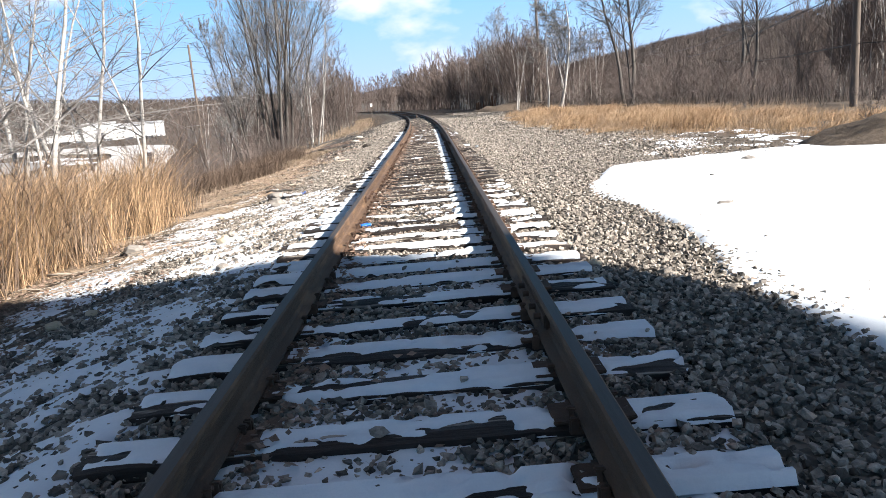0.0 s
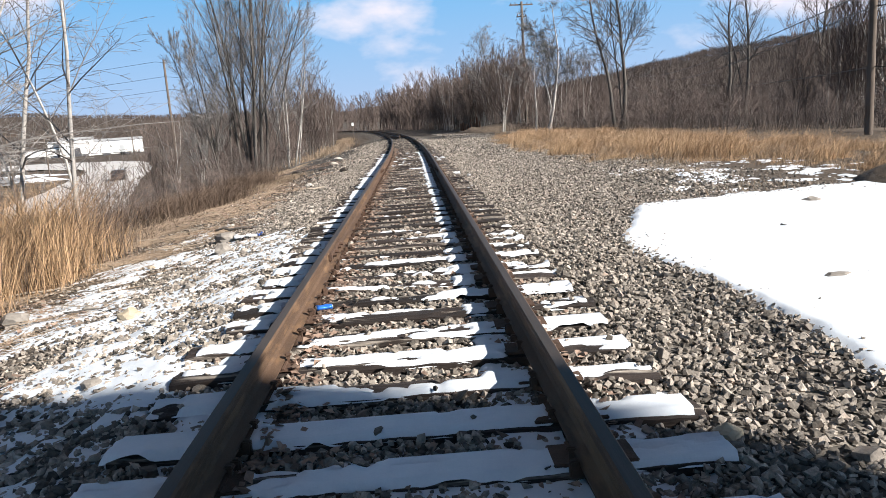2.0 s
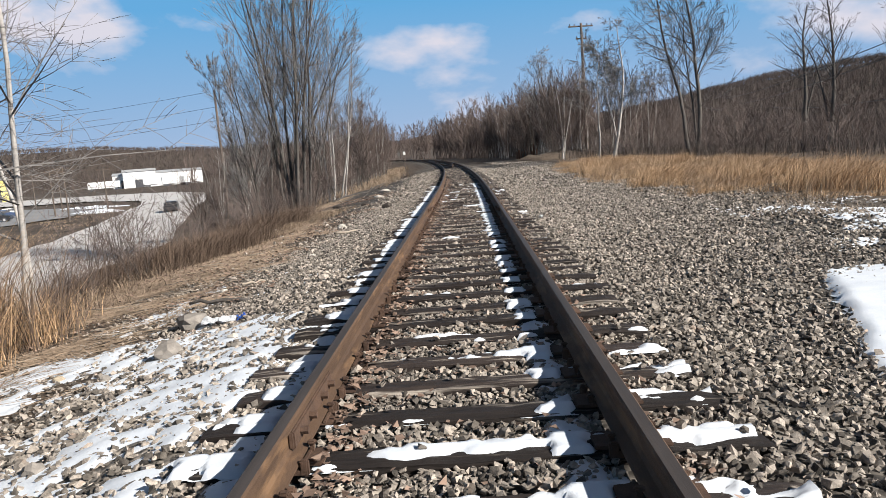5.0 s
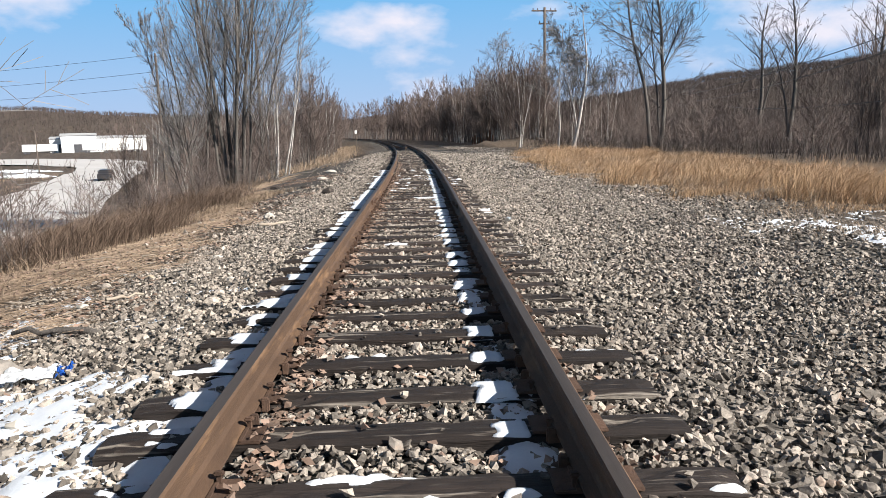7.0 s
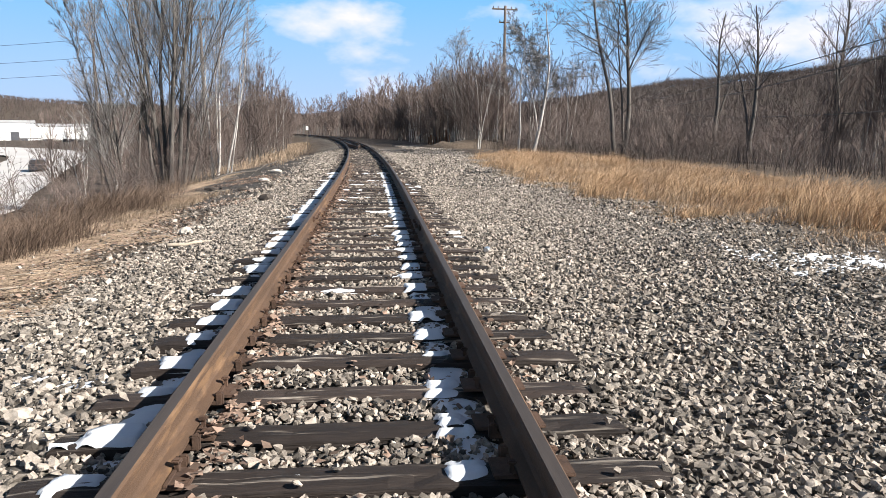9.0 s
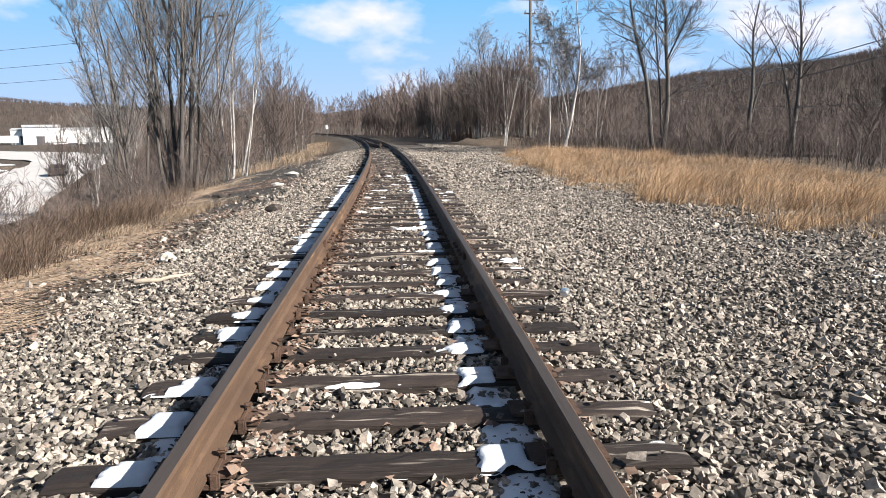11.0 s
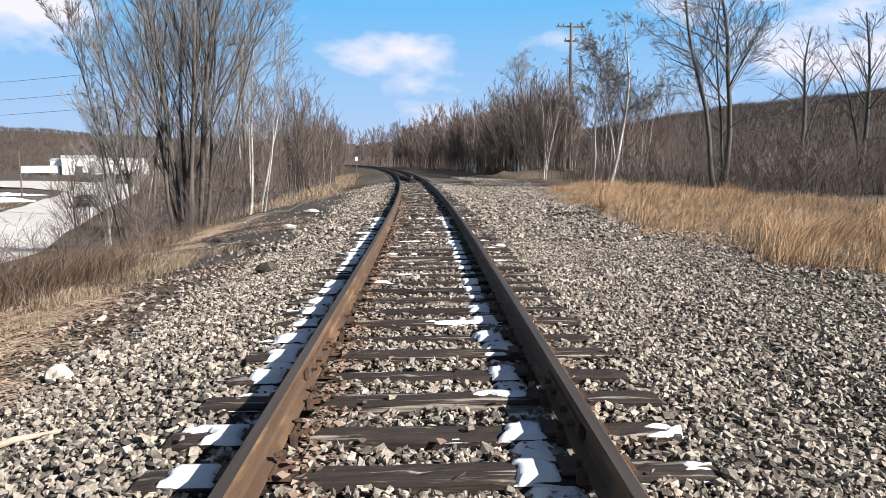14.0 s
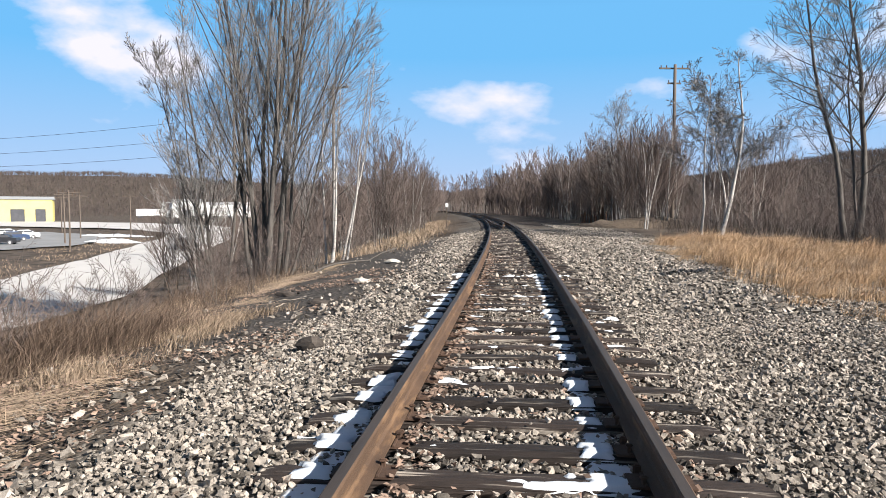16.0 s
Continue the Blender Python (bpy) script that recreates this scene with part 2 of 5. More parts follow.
def snow_cover(x, y):
    """How much of the ground at a place is under snow, 0 to 1."""
    x, y = np.asarray(x, float), np.asarray(y, float)
    n = 0.42 * grains(x * 1.3, y * 1.3, 4) + 0.33 * grains(x * 4, y * 4, 5) + 0.37 * grains(x * 11, y * 11, 6)
    left = smooth(-7.0, -4.0, y + 0.6 * wave(x, x, 19)) * 0.48 * smooth(-5.2, -4.0, x) * smooth(-0.85, -1.5, x) * smooth(21.5, 9.0, y + 0.3 * x)
    between = smooth(-6.5, -4.0, y) * 0.52 * smooth(-1.0, -0.7, x) * smooth(1.55, 0.9, x) * smooth(10.5, 2.0, y)
    rim = 2.50 + 0.14 * np.sin(y * 1.1) + 0.25 * smooth(9.5, 11.0, y) * (y - 9.5)
    pool = 1.6 * smooth(rim - 0.12, rim + 0.22, x) * smooth(13.4 + 0.1 * x, 12.0 + 0.1 * x, y) * smooth(11.6, 9.6, x + 0.9 * wave(y * 0.5, y * 0.3, 17)) * smooth(-7.5, -4.5, y + 0.5 * x * 0.3 + 0.8 * wave(x * 0.6, x * 0.4, 18))
    scraps = 0.37 * smooth(3.5, 5.0, x) * smooth(13.0, 15.0, y) * smooth(24.0, 17.0, y) * smooth(11, 8, x)
    strips = 0.56 * np.maximum(smooth(-1.16, -1.08, x) * smooth(-0.86, -0.92, x), smooth(0.40, 0.46, x) * smooth(0.68, 0.62, x)) * smooth(3, 6, y) * smooth(34, 24, y)
    k = np.maximum.reduce([left, between, pool, scraps, strips])
    return np.clip((n + k - 0.95) * 3.0 + 0.35, 0, 1) * (k > 0.05)


# ---- ground ----
def ground_material():
    m = bpy.data.materials.new("ground")
    m.use_nodes = True
    t = m.node_tree
    p = t.nodes["Principled BSDF"]
    p.inputs["Roughness"].default_value = 0.95
    p.inputs["Specular IOR Level"].default_value = 0.2
    geo = t.nodes.new("ShaderNodeNewGeometry")
    zone = t.nodes.new("ShaderNodeAttribute")
    zone.attribute_name = "zone"
    split = t.nodes.new("ShaderNodeSeparateColor")
    t.links.new(zone.outputs["Color"], split.inputs[0])

    def noise_mix(a, b, scale, detail=8.0, sharp=0.12, mid=0.5):
        n = t.nodes.new("ShaderNodeTexNoise")
        n.inputs["Scale"].default_value, n.inputs["Detail"].default_value, n.inputs["Roughness"].default_value = scale, detail, 0.7
        t.links.new(geo.outputs["Position"], n.inputs["Vector"])
        r = t.nodes.new("ShaderNodeValToRGB")
        r.color_ramp.elements[0].position, r.color_ramp.elements[1].position = mid - sharp, mid + sharp
        r.color_ramp.elements[0].color, r.color_ramp.elements[1].color = (*a, 1), (*b, 1)
        t.links.new(n.outputs["Fac"], r.inputs["Fac"])
        return r.outputs["Color"], n.outputs["Fac"]

    def blend(fac, a, b):
        x = t.nodes.new("ShaderNodeMix")
        x.data_type = "RGBA"
        t.links.new(fac, x.inputs[0])
        t.links.new(a, x.inputs[6])
        t.links.new(b, x.inputs[7])
        return x.outputs[2]

    cells = t.nodes.new("ShaderNodeTexVoronoi")
    cells.inputs["Scale"].default_value = 17.0
    t.links.new(geo.outputs["Position"], cells.inputs["Vector"])
    # gravel bed coloured dark, to paint in shade in the gaps between the stones
    tone = t.nodes.new("ShaderNodeValToRGB")
    tone.color_ramp.elements[0].color, tone.color_ramp.elements[1].color = (0.032, 0.029, 0.026, 1), (0.20, 0.178, 0.155, 1)
    sep = t.nodes.new("ShaderNodeSeparateColor")
    t.links.new(cells.outputs["Color"], sep.inputs[0])
    t.links.new(sep.outputs[0], tone.inputs["Fac"])
    soil, grain = noise_mix((0.035, 0.028, 0.023), (0.115, 0.09, 0.071), 0.5, 12.0)
    straw, _ = noise_mix((0.032, 0.025, 0.02), (0.135, 0.10, 0.072), 9.0)
    cinder, _ = noise_mix((0.026, 0.023, 0.021), (0.095, 0.084, 0.076), 9.0)
    colour = blend(split.outputs[0], soil, tone.outputs["Color"])
    colour = blend(split.outputs[1], colour, straw)
    colour = blend(split.outputs[2], colour, cinder)
    t.links.new(colour, p.inputs["Base Color"])
    b = t.nodes.new("ShaderNodeBump")
    b.inputs["Strength"].default_value, b.inputs["Distance"].default_value = 0.8, 0.04
    flip = t.nodes.new("ShaderNodeMath")
    flip.operation = "MULTIPLY_ADD"
    flip.inputs[1].default_value = -0.8
    t.links.new(cells.outputs["Distance"], flip.inputs[0])
    t.links.new(grain, flip.inputs[2])
    t.links.new(flip.outputs[0], b.inputs["Height"])
    t.links.new(b.outputs["Normal"], p.inputs["Normal"])
    return m


def grid_mesh(xs, ys, height, mat, name, keep=None):
    gx, gy = np.meshgrid(xs, ys)
    verts = np.stack([gx, gy, height(gx, gy)], -1).reshape(-1, 3)
    nx, ny = len(xs), len(ys)
    i = (np.arange(ny - 1)[:, None] * nx + np.arange(nx - 1)[None]).ravel()
    faces = np.stack([i, i + 1, i + nx + 1, i + nx], -1)
    if keep is not None:
        k = keep.ravel()
        faces = faces[k[faces].any(1)]
        used = np.unique(faces)
        new_id = np.zeros(len(verts), int)
        new_id[used] = np.arange(len(used))
        verts, faces = verts[used], new_id[faces]
    return sheet(verts, faces, mat, name, smoothed=True)


far_steps = np.array([9, 10, 12, 14, 17, 20, 24, 29, 35, 42, 50, 60, 72, 86, 103, 124, 149, 179, 215, 258, 309, 371, 445, 534, 641, 769, 1000, 1500, 2500, 4000.0])
xs = np.concatenate([-far_steps[::-1], np.arange(-8.5, 8.6, 0.22), far_steps])
ys = np.concatenate([-far_steps[::-1], np.arange(-8, 40, 0.3), np.arange(40, 110, 1.2), np.arange(112, 300, 6), np.arange(310, 900, 25), [1000, 1500, 2500, 4000]])
ground = tagged(grid_mesh(xs, ys, land, ground_material(), "ground"), "gravelly earth with dry grass and bare soil", "ground", kind="structure")
zone = ground.data.color_attributes.new("zone", "FLOAT_COLOR", "POINT")
co = np.zeros(len(ground.data.vertices) * 3)
ground.data.vertices.foreach_get("co", co)
co = co.reshape(-1, 3)
gu = co[:, 0] - track_x(np.minimum(co[:, 1], 260))
gravel = smooth(-3.6, -2.6, gu + 0.35 * wave(co[:, 0], co[:, 1])) * smooth(9.0, 5.5, gu + 0.6 * wave(co[:, 0] * 0.6, co[:, 1] * 0.6)) * np.maximum(smooth(84, 62, co[:, 1] + 6 * wave(co[:, 0] * 0.4, co[:, 1] * 0.3)), smooth(2.6, 1.6, np.abs(gu)) * 0.6)
strawy = smooth(-2.7, -3.6, gu + 0.4 * wave(co[:, 0], co[:, 1], 3)) * smooth(-14, -8, gu) + 0.7 * smooth(5, 8, gu) * smooth(26, 14, gu) * smooth(70, 45, co[:, 1])
gw = gu + 0.7 * wave(co[:, 0] * 0.9, co[:, 1] * 0.5, 8)
cinders = 0.97 * smooth(-2.2, -3.1, gw) * smooth(-8.0, -6.0, gw) * smooth(25, 30, co[:, 1]) * smooth(66, 54, co[:, 1])
cols = np.stack([gravel, np.clip(strawy, 0, 1), np.clip(cinders, 0, 1), np.ones(len(gu))], -1)
zone.data.foreach_set("color", cols.ravel())


def strip(left, right, lift, mat, name, label, category):
    """A paved strip between two edge lines, draped flat at the valley floor."""
    n = 60
    a = np.array([np.interp(np.linspace(0, len(left) - 1, n), np.arange(len(left)), [p[k] for p in left]) for k in (0, 1)]).T
    b = np.array([np.interp(np.linspace(0, len(right) - 1, n), np.arange(len(right)), [p[k] for p in right]) for k in (0, 1)]).T
    rows = [a + (b - a) * w for w in np.linspace(0, 1, 7)]
    verts = np.concatenate([np.c_[r, np.maximum(land(r[:, 0], r[:, 1]), -4.3) + lift] for r in rows])
    faces = [(j * n + i, j * n + i + 1, (j + 1) * n + i + 1, (j + 1) * n + i) for j in range(6) for i in range(n - 1)]
    return tagged(sheet(np.array(list(map(tuple, verts))), faces, mat, name, smoothed=True), label, category, kind="structure")


ROAD_OUT = [(-17, 8), (-17.5, 30), (-20, 44), (-22, 58), (-26.5, 70), (-31, 84), (-38, 105), (-48, 138), (-62, 175), (-82, 205), (-118, 228), (-172, 245), (-280, 262)]
ROAD_IN = [(-31, 8), (-31.5, 30), (-33, 50), (-36, 66), (-41.5, 84), (-47, 100), (-52, 114), (-58, 132), (-66, 150), (-84, 170), (-120, 184), (-174, 194), (-280, 206)]
strip(ROAD_OUT, ROAD_IN, 0.22, ROADTOP, "road", "pale salt-stained asphalt road bending below the bank", "road")
strip([(-57, 106), (-64, 126), (-82, 146), (-108, 158), (-172, 168)], [(-68, 88), (-86, 103), (-106, 116), (-136, 126), (-192, 138)], 0.18, LOT, "parking_lot", "grey asphalt car park beside the road", "parking lot")

# deck added unseen overhead and behind, shaped to cast the shade at the start
bm = bmesh.new()
deck_plan = [(-16.0, 6.0), (13.98, -3.2), (17.4, -4.55), (19.7, -5.3), (20.5, -6.0), (20.8, -7.3), (20.2, -11.1), (-18.0, 0.9)]
top = [bm.verts.new((x, y, 13.4)) for x, y in deck_plan]
low = [bm.verts.new((x, y, 12.5)) for x, y in deck_plan]
bm.faces.new(top)
bm.faces.new(low[::-1])
for i in range(len(top)):
    j = (i + 1) % len(top)
    bm.faces.new((top[j], top[i], low[i], low[j]))
bridge = thing("road_bridge", "unseen concrete deck added above the track to cast shade", "bridge", kind="structure")
part("deck", bm, CONCRETE, bridge)
for x, y in ((18.2, -8.6), (-9, 1.0)):
    part("pier", box(bmesh.new(), x - 0.5, x + 0.5, y - 0.5, y + 0.5, -1.5, 12.5, 0.05), CONCRETE, bridge)


# ---- railway track ----
track = thing("railroad_track", "single railway track with rusty rails on dark wooden ties", "railway track", kind="structure")
RAIL_PROFILE = [(-0.070, 0.0), (-0.070, 0.011), (-0.022, 0.028), (-0.0085, 0.045), (-0.0085, 0.118), (-0.034, 0.132), (-0.035, 0.158), (-0.026, 0.168),
                (0.026, 0.168), (0.035, 0.158), (0.034, 0.132), (0.0085, 0.118), (0.0085, 0.045), (0.022, 0.028), (0.070, 0.011), (0.070, 0.0)]


def rail(offset, y0, y1, shift=None, name="rail"):
    ys_ = np.concatenate([np.arange(y0, min(30, y1), 3.0), np.arange(max(30, y0), y1, 1.5), [y1]])
    verts, faces, k = [], [], len(RAIL_PROFILE)
    for y in ys_:
        a = track_turn(y)
        o = offset if shift is None else shift(y)
        for px, pz in RAIL_PROFILE:
            verts.append((float(track_x(y)) + (o + px) * math.cos(a), y, pz + 0.018))
    for i in range(len(ys_) - 1):
        for j in range(k):
            faces.append((i * k + j, i * k + (j + 1) % k, (i + 1) * k + (j + 1) % k, (i + 1) * k + j))
    ob = sheet(verts, [f[::-1] for f in faces], [RUST, RAILTOP], name, track)
    ids = np.zeros(len(faces), int)
    ids[np.arange(len(faces)) % k == 7] = 1
    ob.data.polygons.foreach_set("material_index", ids)
    return ob


rail(-0.7525, -9, 250)
rail(0.7525, -9, 250)
# inner guard rails that meet in a point
rail(0, 62, 250, lambda y: -0.46 * float(smooth(62, 74, y)), "guard_rail")
rail(0, 62, 250, lambda y: 0.46 * float(smooth(62, 74, y)), "guard_rail")


def tie_mesh(seed, nx=26, ny=4):
    rs = np.random.RandomState(seed)
    gx, gy = np.linspace(-TIE_LONG / 2, TIE_LONG / 2, nx), np.linspace(0, TIE_WIDE, ny + 1)
    split = rs.uniform(0.3, 0.7) * TIE_WIDE
    verts, faces = [], []
    sag = rs.uniform(-0.012, 0.006)
    ends = rs.uniform(-0.02, 0.02, 2)
    for i, x in enumerate(gx):
        for j, y in enumerate(gy):
            edge = -0.012 if j in (0, ny) else 0.0
            z = sag + edge + rs.uniform(-0.004, 0.004) - (0.014 if (rs.rand() < 0.06) else 0)
            dx = ends[0] + rs.uniform(-0.012, 0.012) if i == 0 else ends[1] + rs.uniform(-0.012, 0.012) if i == nx - 1 else 0
            dy = rs.uniform(-0.005, 0.005)
            verts.append((x + dx, y + dy, z - (0.01 if i in (0, nx - 1) else 0)))
    low = len(verts)
    for i, x in enumerate(gx):
        for y in (0, TIE_WIDE):
            verts.append((verts[i * (ny + 1)][0], y, -0.18))
    for i in range(nx - 1):
        for j in range(ny):
            a = i * (ny + 1) + j
            faces.append((a, a + ny + 1, a + ny + 2, a + 1))
        a, b = i * (ny + 1), low + 2 * i
        faces.append((b, b + 2, a + ny + 1, a))
        a += ny
        faces.append((a, a + ny + 1, b + 3, b + 1))
    faces.append(tuple([low] + list(range(0, ny + 1)) + [low + 1]))
    o = (nx - 1) * (ny + 1)
    faces.append(tuple([low + 2 * nx - 1] + list(range(o + ny, o - 1, -1)) + [low + 2 * nx - 2]))
    me = bpy.data.meshes.new("tie")
    me.from_pydata(verts, [], faces)
    me.materials.append(TIE)
    return me


tie_meshes = [tie_mesh(s) for s in range(9)]
far_tie = tie_mesh(77, 4, 2)
bm = box(bmesh.new(), -0.165, 0.165, 0.015, 0.195, 0.0, 0.016, 0.004)
box(bm, -0.088, -0.074, 0.015, 0.195, 0.014, 0.024)
box(bm, 0.074, 0.088, 0.015, 0.195, 0.014, 0.024)
plate_mesh = part("tie_plate", bm, IRON).data
bpy.data.objects.remove(bpy.data.objects["tie_plate"])
bm = box(bmesh.new(), -0.009, 0.009, -0.009, 0.009, -0.02, 0.030)
box(bm, -0.020, 0.020, -0.017, 0.017, 0.028, 0.046, 0.006)
spike_mesh = part("spike", bm, IRON).data
bpy.data.objects.remove(bpy.data.objects["spike"])
bm = box(bmesh.new(), -0.085, 0.085, -0.012, 0.012, -0.028, -0.004, 0.004)
box(bm, 0.062, 0.095, -0.014, 0.014, -0.03, 0.030, 0.006)
anchor_mesh = part("rail_anchor", bm, IRON).data
bpy.data.objects.remove(bpy.data.objects["rail_anchor"])
rs = np.random.RandomState(5)
for i, y in enumerate(TIES):
    ob = new("tie", tie_meshes[rs.randint(9)] if y < 60 else far_tie)
    ob.parent = track
    turn = math.degrees(-track_turn(y)) * -1 + rs.uniform(-0.7, 0.7)
    ob.matrix_basis = pose(float(track_x(y)) + rs.uniform(-0.04, 0.04), y, rs.uniform(-0.012, 0.002), rs.uniform(-1.2, 1.2), 0, turn)
    if y > 31:
        continue
    for side in (-1, 1):
        pl = new("tie_plate", plate_mesh)
        pl.parent = ob
        pl.matrix_basis = pose(side * 0.7525 - ob.location.x, 0, 0.002)
        if y > 24:
            continue
        for sx, sy in ((-0.090, 0.05), (0.090, 0.16), (-0.090 if side < 0 else 0.105, 0.165)):
            sp = new("spike", spike_mesh)
            sp.parent = ob
            sp.matrix_basis = pose(side * 0.7525 - ob.location.x + sx, sy, 0.012 + rs.uniform(0, 0.018), rs.uniform(-8, 8), 0, rs.uniform(-14, 14))
        if rs.rand() < 0.9:
            an = new("rail_anchor", anchor_mesh)
            an.parent = ob
            an.matrix_basis = pose(side * 0.7525 - ob.location.x, -0.02 if rs.rand() < 0.6 else TIE_WIDE + 0.02, 0.016, 0, 0, 0 if side < 0 else 180) @ Matrix.Scale(1.2, 4)


def joint_bar(y, side):
    bm = bmesh.new()
    s = 1 if side < 0 else -1
    box(bm, side * 0.7525 + s * 0.008 if s > 0 else side * 0.7525 - 0.040, side * 0.7525 + 0.040 if s > 0 else side * 0.7525 - 0.008, y - 0.45, y + 0.45, 0.052, 0.138, 0.008)
    for k in (-0.33, -0.14, 0.14, 0.33):
        bmesh.ops.create_cone(bm, cap_ends=True, segments=6, radius1=0.019, radius2=0.019, depth=0.05, matrix=pose(side * 0.7525 + s * 0.052, y + k, 0.098, 0, 90, 0))
    return part("joint_bar", bm, IRON, track)


for y, side in ((9.4, -1), (3.6, 1), (20.6, 1), (21.6, -1)):
    joint_bar(y, side)


# ---- ballast ----
CUBE_V = np.array(list(product((-1, 1), (-1, 1), (-1, 1))), float) * 0.62
CUBE_F = np.array([(0, 1, 3), (0, 3, 2), (4, 6, 7), (4, 7, 5), (0, 4, 5), (0, 5, 1), (2, 3, 7), (2, 7, 6), (0, 2, 6), (0, 6, 4), (1, 5, 7), (1, 7, 3)])
OCTA_V = np.array([(1, 0.1, 0.1), (-1, -0.1, 0.1), (0.2, 0.9, 0.25), (-0.2, -0.9, 0.2), (0.3, 0.25, 0.62), (-0.1, -0.2, -0.8)])
OCTA_F = np.array([(0, 2, 4), (2, 1, 4), (1, 3, 4), (3, 0, 4), (2, 0, 5), (1, 2, 5), (3, 1, 5), (0, 3, 5)])
GOLDEN = (1 + 5 ** 0.5) / 2
ICO_V = np.array([(-1, GOLDEN, 0), (1, GOLDEN, 0), (-1, -GOLDEN, 0), (1, -GOLDEN, 0), (0, -1, GOLDEN), (0, 1, GOLDEN), (0, -1, -GOLDEN), (0, 1, -GOLDEN), (GOLDEN, 0, -1), (GOLDEN, 0, 1), (-GOLDEN, 0, -1), (-GOLDEN, 0, 1)]) / 1.95
ICO_F = np.array([(0, 11, 5), (0, 5, 1), (0, 1, 7), (0, 7, 10), (0, 10, 11), (1, 5, 9), (5, 11, 4), (11, 10, 2), (10, 7, 6), (7, 1, 8), (3, 9, 4), (3, 4, 2), (3, 2, 6), (3, 6, 8), (3, 8, 9), (4, 9, 5), (2, 4, 11), (6, 2, 10), (8, 6, 7), (9, 8, 1)])


def stone_mesh(base, faces, x, y, z, size, rs_, flat, rough):
    n, m = len(x), len(base)
    v = np.repeat(base[None], n, 0) * rs_.uniform(1 - rough, 1 + 0.8 * rough, (n, m, 1)) + rs_.uniform(-0.5, 0.5, (n, m, 3)) * rough
    v = v * (rs_.uniform(0.70, 1.30, (n, 1, 3)) * np.array([1.15, 1.0, flat])) * size[:, None, None]
    w, tip, roll = rs_.uniform(0, 2 * np.pi, n), rs_.uniform(-0.7, 0.7, n), rs_.uniform(-0.7, 0.7, n)
    c, s = np.cos(tip)[:, None], np.sin(tip)[:, None]
    yy, zz = v[..., 1] * c - v[..., 2] * s, v[..., 1] * s + v[..., 2] * c
    c, s = np.cos(roll)[:, None], np.sin(roll)[:, None]
    xx, zz = v[..., 0] * c + zz * s, -v[..., 0] * s + zz * c
    c, s = np.cos(w)[:, None], np.sin(w)[:, None]
    out = np.stack([xx * c - yy * s + x[:, None], xx * s + yy * c + y[:, None], zz + z[:, None]], -1)
    return out.reshape(-1, 3), (faces[None] + m * np.arange(n)[:, None, None]).reshape(-1, 3)


def stones(name, x, y, z, size, seed, mat=STONE, flat=0.75):
    """Broken angular stones, turned every way: blocks with knocked corners, and many-sided ones close to the rails."""
    rs_ = np.random.RandomState(seed)
    pick = rs_.rand(len(x))
    near = (np.abs(x) < 2.2) & (y < 25) & (pick < 0.35)
    block = ~near & (pick < np.where((y < 27) & (x < 4) & (x > -3), 0.85, 0.4))
    chip = ~near & ~block
    made, base = [], 0
    for k, corners, sides, grow_, rough in ((block, CUBE_V, CUBE_F, 1.0, 0.42), (near, ICO_V, ICO_F, 0.9, 0.27), (chip, OCTA_V, OCTA_F, 1.05, 0.34)):
        v, f = stone_mesh(corners, sides, x[k], y[k], z[k], size[k] * grow_, rs_, flat, rough)
        made.append((v, f + base))
        base += len(v)
    return sheet(np.concatenate([v for v, f in made]), np.concatenate([f for v, f in made]), mat, name)


def scatter(n, x0, x1, y0, y1, keep, seed):
    rs_ = np.random.RandomState(seed)
    u, y = rs_.uniform(x0, x1, n), rs_.uniform(y0, y1, n)
    k = rs_.rand(n) < keep(u, y)
    return u[k] + track_x(y[k]), y[k], rs_


def bed_level(x, y):
    u = x - track_x(y)
    return np.where(np.abs(u) < 1.35, -0.055 + 0.02 * wave(x * 2, y * 2), land(x, y))


def ballast_keep(u, y):
    edge = np.maximum(smooth(-3.9, -2.7, u + 0.4 * wave(u, y)), 0.22 * smooth(-5.5, -4.2, u)) * smooth(8.0, 4.2, u + 0.5 * wave(u * 0.7, y * 0.7, 2))
    pool = smooth(2.6, 3.3, u + 0.25 * wave(u * 3, y * 3, 12)) * smooth(13.0, 12.0, y)
    tie = on_tie(u + track_x(y), y)
    railway = (np.abs(np.abs(u) - 0.7525) < 0.075)
    edge = edge * (np.abs(u) < 0.68 * (y + 1.4)) * (1 - 0.93 * smooth(-2.5, -3.3, u + 0.3 * wave(u, y, 22)) * smooth(18, 22, y))
    return edge * (1 - 0.97 * pool) * np.where(tie, 0.006, 1.0) * np.where(railway, 0.0, 1.0)


